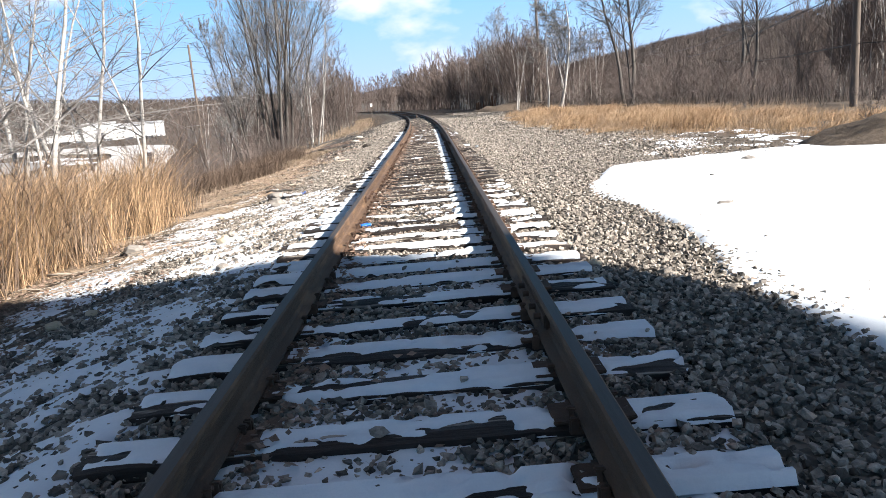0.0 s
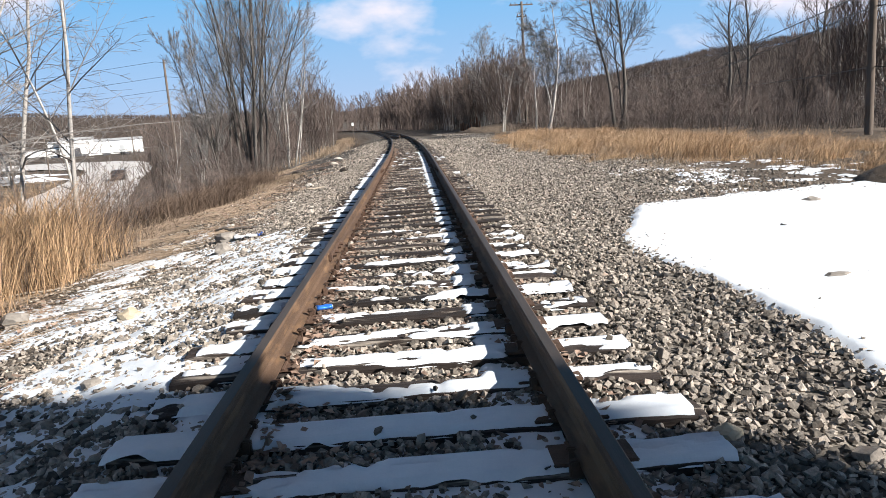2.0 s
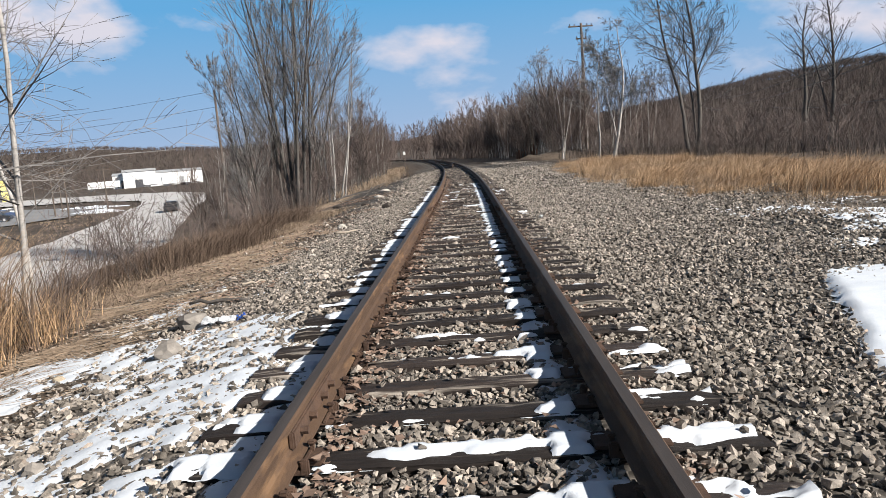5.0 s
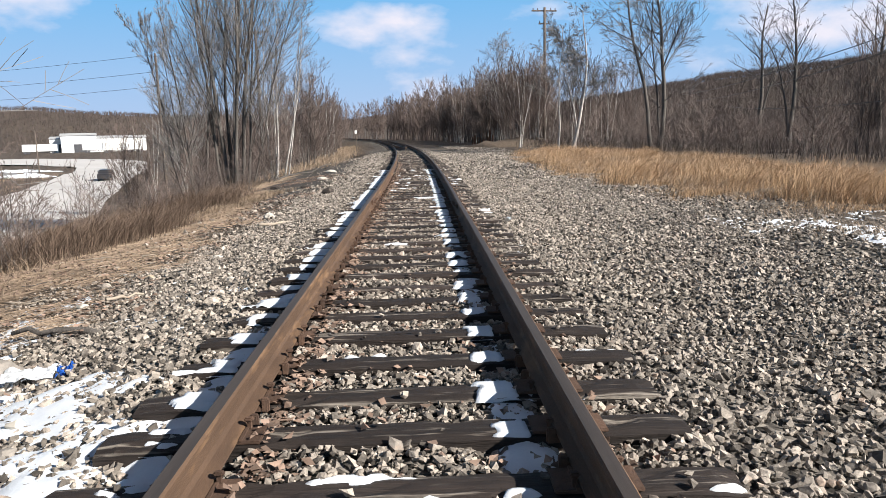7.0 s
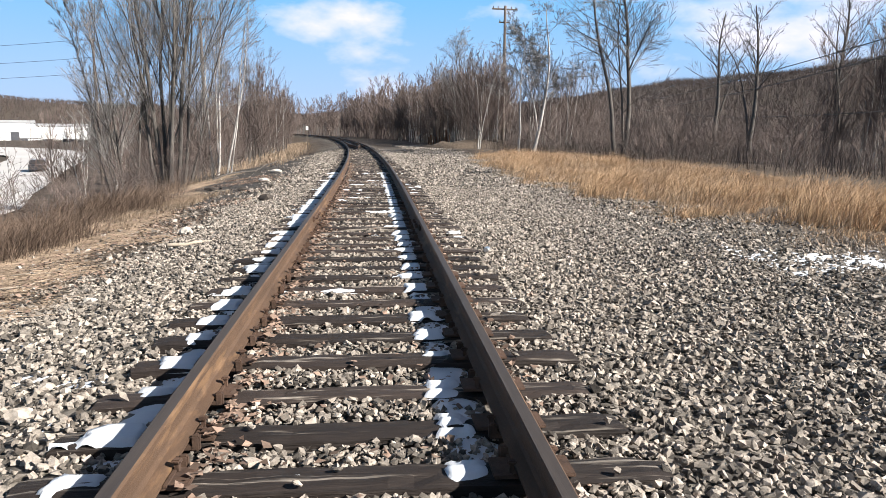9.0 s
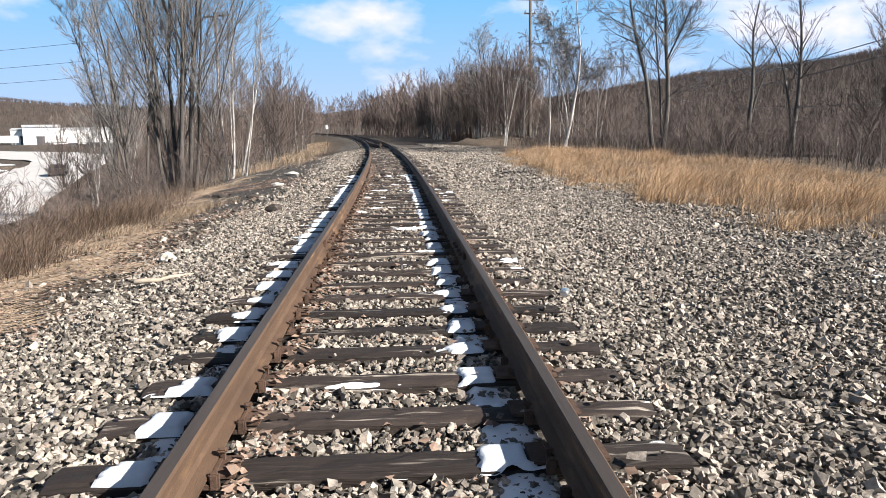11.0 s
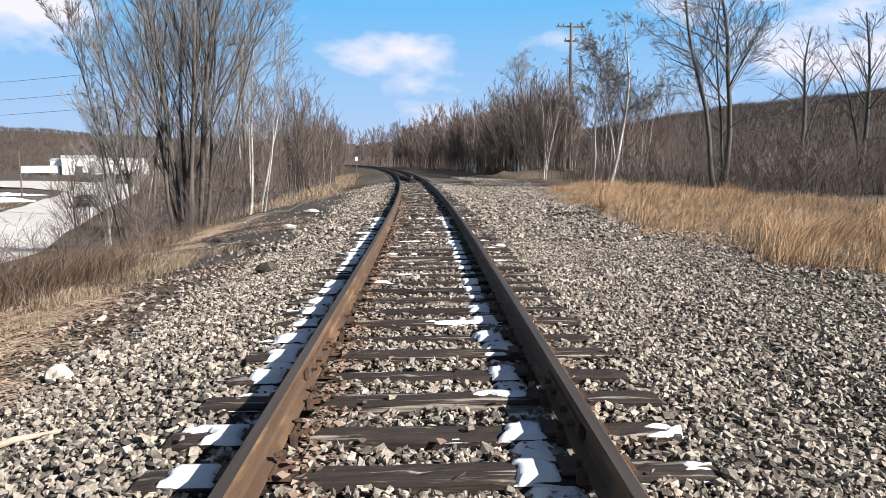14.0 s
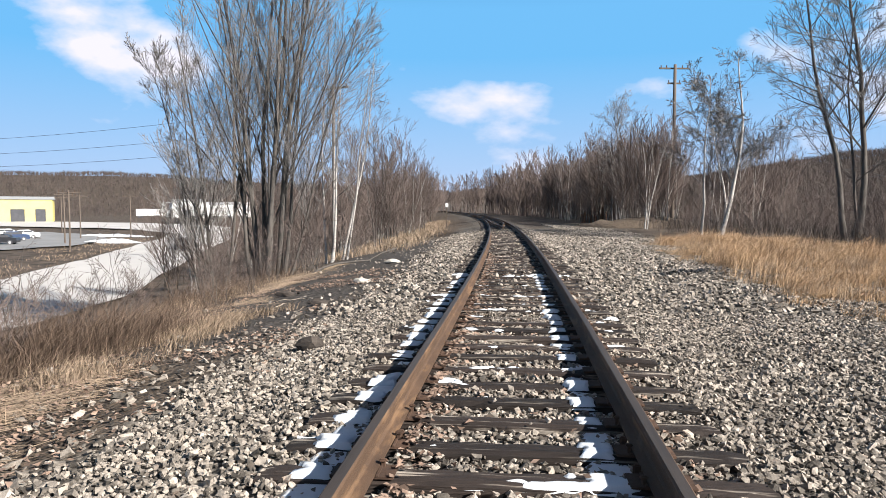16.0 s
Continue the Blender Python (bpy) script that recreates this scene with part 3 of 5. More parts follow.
for name, count, x0, x1, y0, y1, s0, s1, seed in (("ballast", 270000, -5.2, 4.6, 0.8, 30, 0.012, 0.027, 11), ("ballast", 60000, 4.6, 8.5, 8, 56, 0.017, 0.034, 12), ("ballast", 26000, -3.6, 4.6, 30, 64, 0.027, 0.05, 13), ("ballast", 30000, 4.0, 9.5, 50, 82, 0.03, 0.055, 16), ("gravel", 5500, -6.5, -2.6, 20, 60, 0.02, 0.05, 14), ("ballast", 42000, -1.32, 1.32, 0.8, 20, 0.009, 0.020, 15)):
    bx, by, rs_ = scatter(count, x0, x1, y0, y1, ballast_keep if name == "ballast" else (lambda u, y: smooth(-7, -3, u) * 0.8 * (1 - 0.85 * smooth(27, 31, y) * smooth(60, 52, y))), seed)
    size = rs_.uniform(s0, s1, len(bx)) * np.where(rs_.rand(len(bx)) < 0.05, 1.45, 1.0)
    tagged(stones(name, bx, by, np.where(on_tie(bx, by), 0.01, bed_level(bx, by) + rs_.uniform(-0.012, 0.026, len(bx)) - 0.014 * smooth(-0.7, -1.2, bx) * smooth(22, 12, by)) + size * 0.30 - 0.013 * ((np.abs(bx - 0.54) < 0.14) | (np.abs(bx + 0.99) < 0.13)) * smooth(34, 26, by), size, seed), "loose grey crushed-stone ballast round the ties", "ballast", kind="stuff")

# ---- snow ----
sxs, sys_ = np.arange(-5.6, 12.0, 0.06), np.concatenate([np.arange(-8.0, 0.0, 0.2), np.arange(0.0, 24.0, 0.075), np.arange(24.0, 34.0, 0.1)])
gx, gy = np.meshgrid(sxs, sys_)
cover_ = snow_cover(gx, gy)
pool_ = smooth(2.3, 2.9, gx) * smooth(13.6, 12.4, gy)


def snow_height(x, y):
    base = np.where(np.abs(x) < 1.35, -0.055, land(x, y))
    return base + (cover_ - 0.55) * 0.046 + 0.010 * grains(x * 3, y * 3, 9) + 0.03 * pool_


ob = grid_mesh(sxs, sys_, snow_height, SNOW, "snow", keep=(cover_ > 0.22) & ~((np.abs(np.abs(gx) - 0.7525) < 0.06)))
tagged(ob, "thin patchy snow lying among the stones", "snow", kind="stuff")


def tie_snow():
    """The snow on top of the ties: nearly whole at first, later only beside the rails."""
    verts, faces = [], []
    rs_ = np.random.RandomState(21)
    dx, dy = 0.022, TIE_WIDE / 10
    nx = int(TIE_LONG / dx) + 1
    for y in TIES:
        if y > 34:
            break
        u = -TIE_LONG / 2 + np.arange(nx) * dx
        v = np.arange(11) * dy
        gu_, gv = np.meshgrid(u, v)
        wx, wy = gu_ + float(track_x(y)), gv + y
        n = 0.5 * grains(wx * 1.6 + 31 * y, wy * 9, 14) + 0.3 * grains(wx * 6, wy * 22 + 7 * y, 15) + 0.2 * grains(wx * 16, wy * 40, 16)
        n = (n - 0.5) * 1.5 + 0.5
        fresh = 0.56 * smooth(12.5, 4.5, y) + 0.07 + rs_.uniform(-0.18, 0.16) * smooth(3.0, 6.0, y)
        fresh = fresh * (0.25 + 0.75 * (smooth(0.0, 0.05, gu_ + 1.3)))
        kept = np.zeros_like(gu_)
        for lo, hi in ((0.41, 0.575), (-1.12, -0.93)):
            kept = np.maximum(kept, smooth(lo - 0.05, lo + 0.02, gu_ + 0.05 * (n - 0.5)) * smooth(hi + 0.04, hi - 0.02, gu_))
        k = np.maximum(fresh, kept * rs_.choice([0.85, 0.80, 0.74, 0.55]) * smooth(60, 22, y))
        rim = np.minimum(gv, TIE_WIDE - gv) / 0.03
        k = k * smooth(-0.25, 0.9, rim)
        cov = np.clip((n + k - 0.95) * 4.0 + 0.35, 0, 1) * (np.abs(np.abs(gu_) - 0.7525) > 0.09)
        z = -0.030 + cov * 0.044
        base = len(verts)
        verts += list(zip(wx.ravel().tolist(), wy.ravel().tolist(), z.ravel().tolist()))
        on = cov > 0.04
        for j in range(10):
            for i in range(nx - 1):
                if on[j, i] or on[j, i + 1] or on[j + 1, i] or on[j + 1, i + 1]:
                    a = base + j * nx + i
                    faces.append((a, a + 1, a + nx + 1, a + nx))
    return tagged(sheet(verts, faces, SNOW, "tie_snow", smoothed=True), "white snow lying along the tops of the ties", "snow", kind="stuff")


tie_snow()


# ---- trees ----
def bough(rs_, p, d, length, r, wander, rise, steps):
    pts, rad = [p.copy()], [r]
    for i in range(steps):
        d = (d + Vector((rs_.normal(0, wander), rs_.normal(0, wander), rs_.normal(0, wander) + rise))).normalized()
        p = p + d * (length / steps)
        pts.append(p)
        rad.append(r * (1 - 0.80 * (i + 1) / steps))
    return pts, rad


def grow(rs_, stem, levels, wander=0.055, rise=0.05, start=0.3):
    """Side shoots of a stem, level by level; each level is (count, length share, angle, sides, steps)."""
    found = []
    parents = [stem]
    for depth, (count, share, angle, sides, steps) in enumerate(levels):
        kids = []
        for pts, rad in parents:
            total = sum((pts[i + 1] - pts[i]).length for i in range(len(pts) - 1))
            for _ in range(max(1, int(count * rs_.uniform(0.7, 1.3)))):
                f = rs_.uniform(start if depth == 0 else 0.2, 0.98) * (len(pts) - 1)
                i = min(int(f), len(pts) - 2)
                at = pts[i].lerp(pts[i + 1], f - i)
                along = (pts[i + 1] - pts[i]).normalized()
                side = Vector((rs_.normal(), rs_.normal(), rs_.normal(0, 0.6)))
                side = (side - along * side.dot(along)).normalized()
                a = radians(angle * rs_.uniform(0.7, 1.3))
                d = along * math.cos(a) + side * math.sin(a)
                r = (rad[i] + (rad[i + 1] - rad[i]) * (f - i)) * 0.45
                long = total * share * rs_.uniform(0.6, 1.2) * (1.25 - 0.75 * f / (len(pts) - 1))
                kids.append(bough(rs_, at, d, long, max(r, 0.004), wander * 1.4, rise, steps))
        found.append((sides, kids))
        parents = kids
    return found


def make_tree(name, label, seed, stems, levels, bark, twig, group="", lean=(0, 0), wander=0.05, rise=0.06, start=0.3, thin=0.005, category="tree", limbs=False):
    """stems: (offset x, y, way x, y, height, radius). One trunk part each, and one crown of limbs and twigs."""
    rs_ = np.random.RandomState(seed)
    tree = thing(name, label, category, group=group)
    cv, cf, lv, lf = [], [], [], []
    for ox, oy, wx, wy, tall, r in stems:
        d = Vector((wx + lean[0], wy + lean[1], 1)).normalized()
        stem = bough(rs_, Vector((ox, oy, -0.25)), d, tall, r, wander, 0.03, 9)
        stem[1][0] *= 1.25
        v, f = [], []
        tubes([stem], 7, v, f)
        sheet(v, f, bark, "trunk", tree, smoothed=True)
        for depth, (sides, kids) in enumerate(grow(rs_, stem, levels, rise=rise, start=start)):
            v, f = (lv, lf) if limbs and depth == 0 else (cv, cf)
            tubes([(p, [max(q, thin) for q in rad]) for p, rad in kids], sides, v, f)
    crown = sheet(lv + cv, lf + [tuple(i + len(lv) for i in q) for q in cf], [twig, bark], "crown", tree)
    crown.data.polygons.foreach_set("material_index", [1] * len(lf) + [0] * len(cf))
    return tree


def on_ground(ob, x, y, turn=0.0, size=1.0):
    ob.matrix_basis = pose(x, y, float(land(x, y)), 0, 0, turn) @ Matrix.Scale(size, 4)


def planted(ob, x, y, turn=0.0, size=1.0):
    made = copy_thing(ob, Matrix.Identity(4))
    on_ground(made, x, y, turn, size)
    return made


FULL = [(15, 0.40, 25, 4, 5), (11, 0.40, 27, 3, 3), (8, 0.50, 28, 3, 1)]
# the many-stemmed trees on the left bank
t1 = make_tree("tree", "tall bare many-stemmed tree on the embankment", 1, [(0, 0, 0.02, 0.0, 15.5, 0.12), (0.35, 0.2, 0.10, 0.02, 15, 0.11), (-0.3, 0.1, -0.10, 0.03, 15, 0.11), (0.1, -0.3, 0.05, -0.08, 14.5, 0.10), (-0.2, 0.4, -0.04, 0.12, 15, 0.10), (-0.55, -0.1, -0.18, 0.0, 13, 0.08), (0.6, 0.0, 0.18, 0.0, 12.5, 0.08), (0.2, 0.5, 0.13, 0.1, 13.5, 0.08), (-0.45, 0.3, -0.27, 0.06, 10.5, 0.06), (0.75, 0.2, 0.27, -0.03, 10, 0.055)],
               FULL, BARK, TWIG, thin=0.0055, rise=0.09, start=0.12, wander=0.04, limbs=True)
on_ground(t1, -9.2, 45.0)
t2 = make_tree("tree", "bare many-stemmed tree with slanting grey limbs", 2, [(0, 0, -0.10, 0.0, 9.5, 0.07), (0.3, 0.2, 0.02, 0.05, 10.5, 0.07), (-0.4, 0, -0.22, 0.02, 8.5, 0.05), (0.1, -0.3, -0.14, -0.1, 8.5, 0.05), (-0.6, 0.2, -0.38, 0.0, 7.0, 0.045)], FULL, BARK, TWIG, thin=0.0055, rise=0.07, start=0.10, wander=0.045, limbs=True)
on_ground(t2, -11.0, 44.6)
t3 = make_tree("birch_tree", "clump of thin white birch stems on the bank", 3, [(0, 0, 0.06, 0.0, 9, 0.07), (0.4, 0.3, 0.12, 0.05, 9.5, 0.06), (-0.3, 0.3, -0.05, 0.03, 9, 0.06), (0.7, -0.2, 0.10, 0.0, 8.5, 0.05), (-0.1, 0.8, 0.02, 0.1, 8, 0.05)], [(12, 0.35, 45, 3, 3), (6, 0.45, 40, 3, 2), (4, 0.5, 40, 3, 2)], BIRCH, TWIG, category="tree", thin=0.005)
on_ground(t3, -8.1, 50.0)
# right-hand trees
t4 = make_tree("tree", "tall bare forked tree behind the dry grass", 4, [(-0.1, 0, -0.13, 0.0, 13, 0.14), (0.35, 0.1, 0.24, 0.02, 14, 0.16), (0.2, 0.3, 0.05, 0.1, 11, 0.08)], [(22, 0.38, 52, 4, 5), (10, 0.45, 42, 3, 3), (7, 0.5, 38, 3, 2)], BARK, TWIG, start=0.26, thin=0.008, wander=0.10, limbs=True)
on_ground(t4, 14.8, 53.3)
t5 = make_tree("birch_tree", "leaning white birch with a fine crown", 5, [(0, 0, 0.30, 0.0, 10.0, 0.13), (-0.9, 0.4, 0.12, 0.05, 9, 0.08), (0.5, 0.9, 0.05, 0.0, 9, 0.07)], [(26, 0.36, 50, 3, 3), (13, 0.45, 42, 3, 2), (9, 0.5, 40, 3, 1)], BIRCH, TWIG, start=0.26, thin=0.008, rise=0.0, wander=0.075)
on_ground(t5, 11.2, 60.7)
t6 = make_tree("tree", "bare tree with upswept limbs in the open", 6, [(0, 0, 0.02, 0, 17, 0.30), (0, 0.2, 0.06, 0, 15, 0.16)], [(15, 0.34, 38, 4, 4), (6, 0.42, 38, 3, 3), (5, 0.5, 38, 3, 2)], BARK, TWIG, start=0.42, thin=0.011, wander=0.06, limbs=True)
on_ground(t6, 43.5, 99.7)
t7 = make_tree("birch_tree", "slender pale birch with drooping twigs", 7, [(0, 0, 0.05, 0, 7.5, 0.055), (0.25, 0.1, -0.10, 0, 6.5, 0.035)], [(15, 0.36, 55, 3, 4), (6, 0.48, 45, 3, 3), (4, 0.5, 45, 3, 2)], BIRCH, TWIG, start=0.22, rise=-0.03, thin=0.0028, wander=0.06)
on_ground(t7, -6.6, 16.2)
for x, y, w, s in ((-8.0, 14.9, 100, 1.25), (-8.9, 17.7, 210, 1.3), (-8.1, 16.9, 30, 1.1)):
    planted(t7, x, y, w, s)
planted(t4, 9.4, 84.0, 80, 0.75)
planted(t6, 30.0, 66.0, 120, 0.7)
planted(t6, 36.0, 64.0, 220, 0.75)

t8 = make_tree("tree", "bare grey-barked tree standing in tall dry grass", 8, [(0, 0, -0.04, 0.0, 9.5, 0.10), (0.25, 0.15, -0.16, 0.05, 8.5, 0.075)], [(20, 0.36, 52, 4, 4), (10, 0.48, 45, 3, 3), (7, 0.5, 42, 3, 2)], BIRCH, TWIG, start=0.14, thin=0.005, wander=0.07, rise=0.03)
on_ground(t8, -7.1, 10.6)
planted(t8, -8.4, 13.6, 140, 0.9)
planted(t8, -9.6, 16.4, 250, 0.8)

# thickets
KINDS = []
for s in range(6):
    rs_ = np.random.RandomState(100 + s)
    stems = [(rs_.uniform(-0.7, 0.7), rs_.uniform(-0.7, 0.7), rs_.uniform(-0.08, 0.20), rs_.uniform(-0.1, 0.1), rs_.uniform(5.6, 8.6), rs_.uniform(0.026, 0.05)) for _ in range(5)]
    k = make_tree("sapling", "clump of thin bare saplings at the edge of the wood", 50 + s, stems, [(17, 0.32, 27, 3, 2), (8, 0.50, 28, 3, 1)], BIRCH if s < 3 else BARK, WOODTWIG, group="saplings of the wood", start=0.08, thin=0.009, rise=0.10, wander=0.05)
    KINDS.append(k)
THIN = []
for s in range(3):
    rs_ = np.random.RandomState(120 + s)
    stems = [(rs_.uniform(-0.9, 0.9), rs_.uniform(-0.9, 0.9), rs_.uniform(-0.10, 0.10), rs_.uniform(-0.1, 0.1), rs_.uniform(6.0, 8.8), rs_.uniform(0.04, 0.06)) for _ in range(4)]
    THIN.append(make_tree("sapling", "clump of thin bare saplings beside the far track", 130 + s, stems, [(11, 0.32, 27, 3, 2), (5, 0.50, 28, 3, 1)], BARK, WOODTWIG, group="saplings of the wood", start=0.10, thin=0.018, wander=0.035))
SHRUBS = []
for s in range(3):
    rs_ = np.random.RandomState(140 + s)
    stems = [(rs_.uniform(-0.5, 0.5), rs_.uniform(-0.5, 0.5), rs_.uniform(-0.45, 0.45), rs_.uniform(-0.4, 0.4), rs_.uniform(1.4, 2.8), 0.014) for _ in range(6)]
    SHRUBS.append(make_tree("shrub", "low tangle of bare brown brushwood", 150 + s, stems, [(7, 0.5, 42, 3, 2), (5, 0.5, 40, 3, 1)], BARK, WOODTWIG, group="brushwood", start=0.1, thin=0.005, category="shrub"))
rs_ = np.random.RandomState(9)
spots = []
while len(spots) < 300:
    y = 58 + rs_.rand() ** 0.75 * 117
    x = float(track_x(y)) + rs_.uniform(0, 1) ** 1.3 * np.interp(y, [56, 100, 175], [6, 16, 34]) + np.interp(y, [56, 75, 100, 175], [11, 10, 9.0, 7])
    if x < 0.175 * (y - 6):
        spots.append((x, y, rs_.uniform(0.85, 1.15)))
while len(spots) < 430:
    y = rs_.uniform(56, 185)
    spots.append((float(track_x(y)) - 6.5 - rs_.uniform(0, 1) ** 1.3 * 14, y, rs_.uniform(0.75, 1.05)))
while len(spots) < 520:
    spots.append((rs_.uniform(-24, 24) - 24, rs_.uniform(176, 230), rs_.uniform(0.9, 1.2)))
spots.sort(key=lambda p: p[1])


def joined_saplings(rows):
    """The thicket farther off: the same clumps, joined into one mesh."""
    verts, faces, base = [], [], 0
    for kind, x, y, turn, s in rows:
        for ob in kind.children:
            me = ob.data
            v = np.zeros(len(me.vertices) * 3)
            me.vertices.foreach_get("co", v)
            v = v.reshape(-1, 3) * s
            c, q = math.cos(turn), math.sin(turn)
            verts.append(np.stack([v[:, 0] * c - v[:, 1] * q + x, v[:, 0] * q + v[:, 1] * c + y, v[:, 2] + float(land(x, y))], -1))
            f = np.zeros(len(me.loops), int)
            me.loops.foreach_get("vertex_index", f)
            faces.append(f.reshape(-1, 4) + base)
            base += len(v)
    return tagged(sheet(np.concatenate(verts), np.concatenate(faces), WOODTWIG, "thicket"), "dense bare saplings farther along the track", "woods", kind="stuff")


rows = []
for i, (x, y, s) in enumerate(spots):
    k = rs_.randint(6)
    if i < 170:
        planted(KINDS[k], x, y, rs_.uniform(0, 360), s)
    else:
        rows.append((THIN[k % 3], x, y, rs_.uniform(0, 6.28), s))
joined_saplings(rows)
for i in range(7):
    planted(KINDS[i % 6], 26.5 + 4.5 * rs_.rand(), 45 + 6 * rs_.rand(), rs_.uniform(0, 360), rs_.uniform(0.95, 1.25))
for i, k in enumerate(KINDS):
    on_ground(k, 14 + 2.0 * i, 72 + 3 * i, 40 * i)
for i, k in enumerate(THIN):
    on_ground(k, 22 + 2.5 * i, 120 + 3 * i, 40 * i)
for i in range(275):
    if i >= 235:
        x, y = rs_.uniform(14, 33), rs_.uniform(28, 48)
    elif i < 170:
        y = rs_.uniform(44, 100)
        x = float(track_x(y)) + np.interp(y, [44, 60, 100], [16, 12, 9]) + rs_.uniform(0, 1) ** 1.2 * 34
    elif i < 225:
        y = rs_.uniform(40, 90)
        x = float(track_x(y)) - 6.5 - rs_.uniform(0, 6)
    else:
        y = rs_.uniform(12, 42)
        x = -9.0 - rs_.uniform(0, 4)
    planted(SHRUBS[rs_.randint(3)], x, y, rs_.uniform(0, 360), rs_.uniform(0.7, 1.3))
for i in range(26):
    planted(SHRUBS[rs_.randint(3)], rs_.uniform(-8.2, -6.2), rs_.uniform(13, 36), rs_.uniform(0, 360), rs_.uniform(0.35, 0.7))
for i, k in enumerate(SHRUBS):
    on_ground(k, 17.0 + i, 50.0 + i)


def far_woods(n, seed, limbs=7):
    """The bare woods on the hills: every tree a stem with a fan of fine limbs."""
    rs_ = np.random.RandomState(seed)
    az = np.radians(np.concatenate([rs_.uniform(4, 52, int(n * 0.62)), rs_.uniform(-48, 4, n - int(n * 0.62))]))
    r = rs_.uniform(0, 1, n) ** 0.8 * 420 + np.where(az > radians(4), 130, 400)
    x, y = (r * np.sin(az))[:, None], (r * np.cos(az))[:, None]
    z = land(x, y)
    h = rs_.uniform(3.2, 5.6, (n, 1)) * (1 + 0.25 * wave(x * 0.02, y * 0.02, 5))
    stem = np.arange(limbs)[None] == 0
    a = rs_.uniform(0, 2 * np.pi, (n, limbs))
    z0 = np.where(stem, 0, h * rs_.uniform(0.1, 0.5, (n, limbs)))
    z1 = np.where(stem, h * 0.9, h * rs_.uniform(0.6, 1.0, (n, limbs)))
    reach = np.where(stem, 0.4, rs_.uniform(0.8, 2.6, (n, limbs)))
    w = rs_.uniform(0.05, 0.10, (n, 1)) * np.maximum(1.0, r[:, None] / 300) * np.where(stem, 1.0, 0.7)
    ca, sa = np.cos(a), np.sin(a)
    v = np.stack([np.stack([x - w * sa, y + w * ca, z + z0], -1), np.stack([x + w * sa, y - w * ca, z + z0], -1), np.stack([x + w * ca, y + w * sa, z + z0], -1), np.stack([x + reach * ca, y + reach * sa, z + z1], -1)], 2)
    o = 4 * np.arange(n * limbs)[:, None]
    faces = np.concatenate([o + np.array([q]) for q in ((0, 1, 3), (1, 2, 3), (2, 0, 3))])
    return tagged(sheet(v.reshape(-1, 3), faces, FARWOOD, "far_woods"), "bare brown winter woods on distant hills", "woods", kind="stuff")


far_woods(30000, 31)


# ---- grass ----
def blades(name, x, y, tall, lean, seed, mat, label, width=0.006, droop=0.5, wind=(0.5, 0.0)):
    rs_ = np.random.RandomState(seed)
    n = len(x)
    z = land(x, y)
    a = rs_.uniform(0, 2 * np.pi, n)
    dx, dy = np.cos(a) * lean * rs_.rand(n) + wind[0], np.sin(a) * lean * rs_.rand(n) + wind[1]
    h = tall * rs_.uniform(0.5, 1.1, n)
    w = width * rs_.uniform(0.6, 1.3, n)
    sx, sy = -np.sin(a) * w, np.cos(a) * w
    p = []
    for f, bend, s in ((0, 0, 1.0), (0.55, 0.35, 0.8)):
        px, py, pz = x + dx * h * bend, y + dy * h * bend, z + h * f - 0.01
        p += [np.stack([px - sx * s, py - sy * s, pz], -1), np.stack([px + sx * s, py + sy * s, pz], -1)]
    p.append(np.stack([x + dx * h, y + dy * h, z + h * (1 - droop * 0.4 * rs_.rand(n))], -1))
    v = np.stack(p, 1).reshape(-1, 3)
    o = 5 * np.arange(n)[:, None]
    faces = [(*q,) for q in np.concatenate([o + np.array([[0, 1, 3]]), o + np.array([[0, 3, 2]]), o + np.array([[2, 3, 4]])]).tolist()]
    return tagged(sheet(v, faces, mat, name), label, "grass", kind="stuff")


def field(n, x0, x1, y0, y1, keep, seed, clump=0.0):
    rs_ = np.random.RandomState(seed)
    x, y = rs_.uniform(x0, x1, n), rs_.uniform(y0, y1, n)
    k = rs_.rand(n) < keep(x, y)
    return x[k], y[k]


def right_grass(x, y):
    edge = np.interp(y, [12, 14, 18, 20, 22, 27, 34, 45, 56], [9.2, 8.8, 8.4, 7.4, 5.7, 4.9, 4.7, 4.9, 6.5]) + 0.55 * wave(x * 1.5, y * 1.5, 4) + 0.5 * wave(x * 0.5, y * 0.7, 9)
    return smooth(edge - 0.3, edge + 0.9, x) * smooth(16, 9, x) * smooth(58, 48, y) * (0.15 + 0.85 * (wave(x * 1.3, y * 1.3, 7) > -0.1))


def clumped(x, y, seed, each, spread):
    """Several blades round every place."""
    rs_ = np.random.RandomState(seed)
    n = len(x) * each
    return np.repeat(x, each) + rs_.normal(0, spread, n), np.repeat(y, each) + rs_.normal(0, spread, n)


gx_, gy_ = clumped(*field(30000, 4.2, 16, 12, 57, right_grass, 41), 40, 15, 0.09)
g_in = right_grass(gx_, gy_)
g_tall = (0.10 + 0.26 * grains(gx_ * 0.9, gy_ * 0.9, 71) + 0.62 * np.random.RandomState(70).rand(len(gx_)) ** 0.7 * smooth(0.25, 0.75, grains(gx_ * 0.5, gy_ * 0.5, 73))) * (0.35 + 0.65 * smooth(0.1, 0.8, g_in))
blades("tall_grass", gx_, gy_, g_tall, 1.25, 42, GOLD, "wind-blown orange dry grass beside the gravel", width=0.0032, wind=(0.45, 0.05))
gx_, gy_ = clumped(*field(3800, 4.6, 16, 12, 57, right_grass, 101), 102, 14, 0.14)
blades("dry_grass", gx_, gy_, 0.45, 1.7, 103, STRAW, "pale tangled dry grass among the orange grass", width=0.003, wind=(0.5, 0.0))


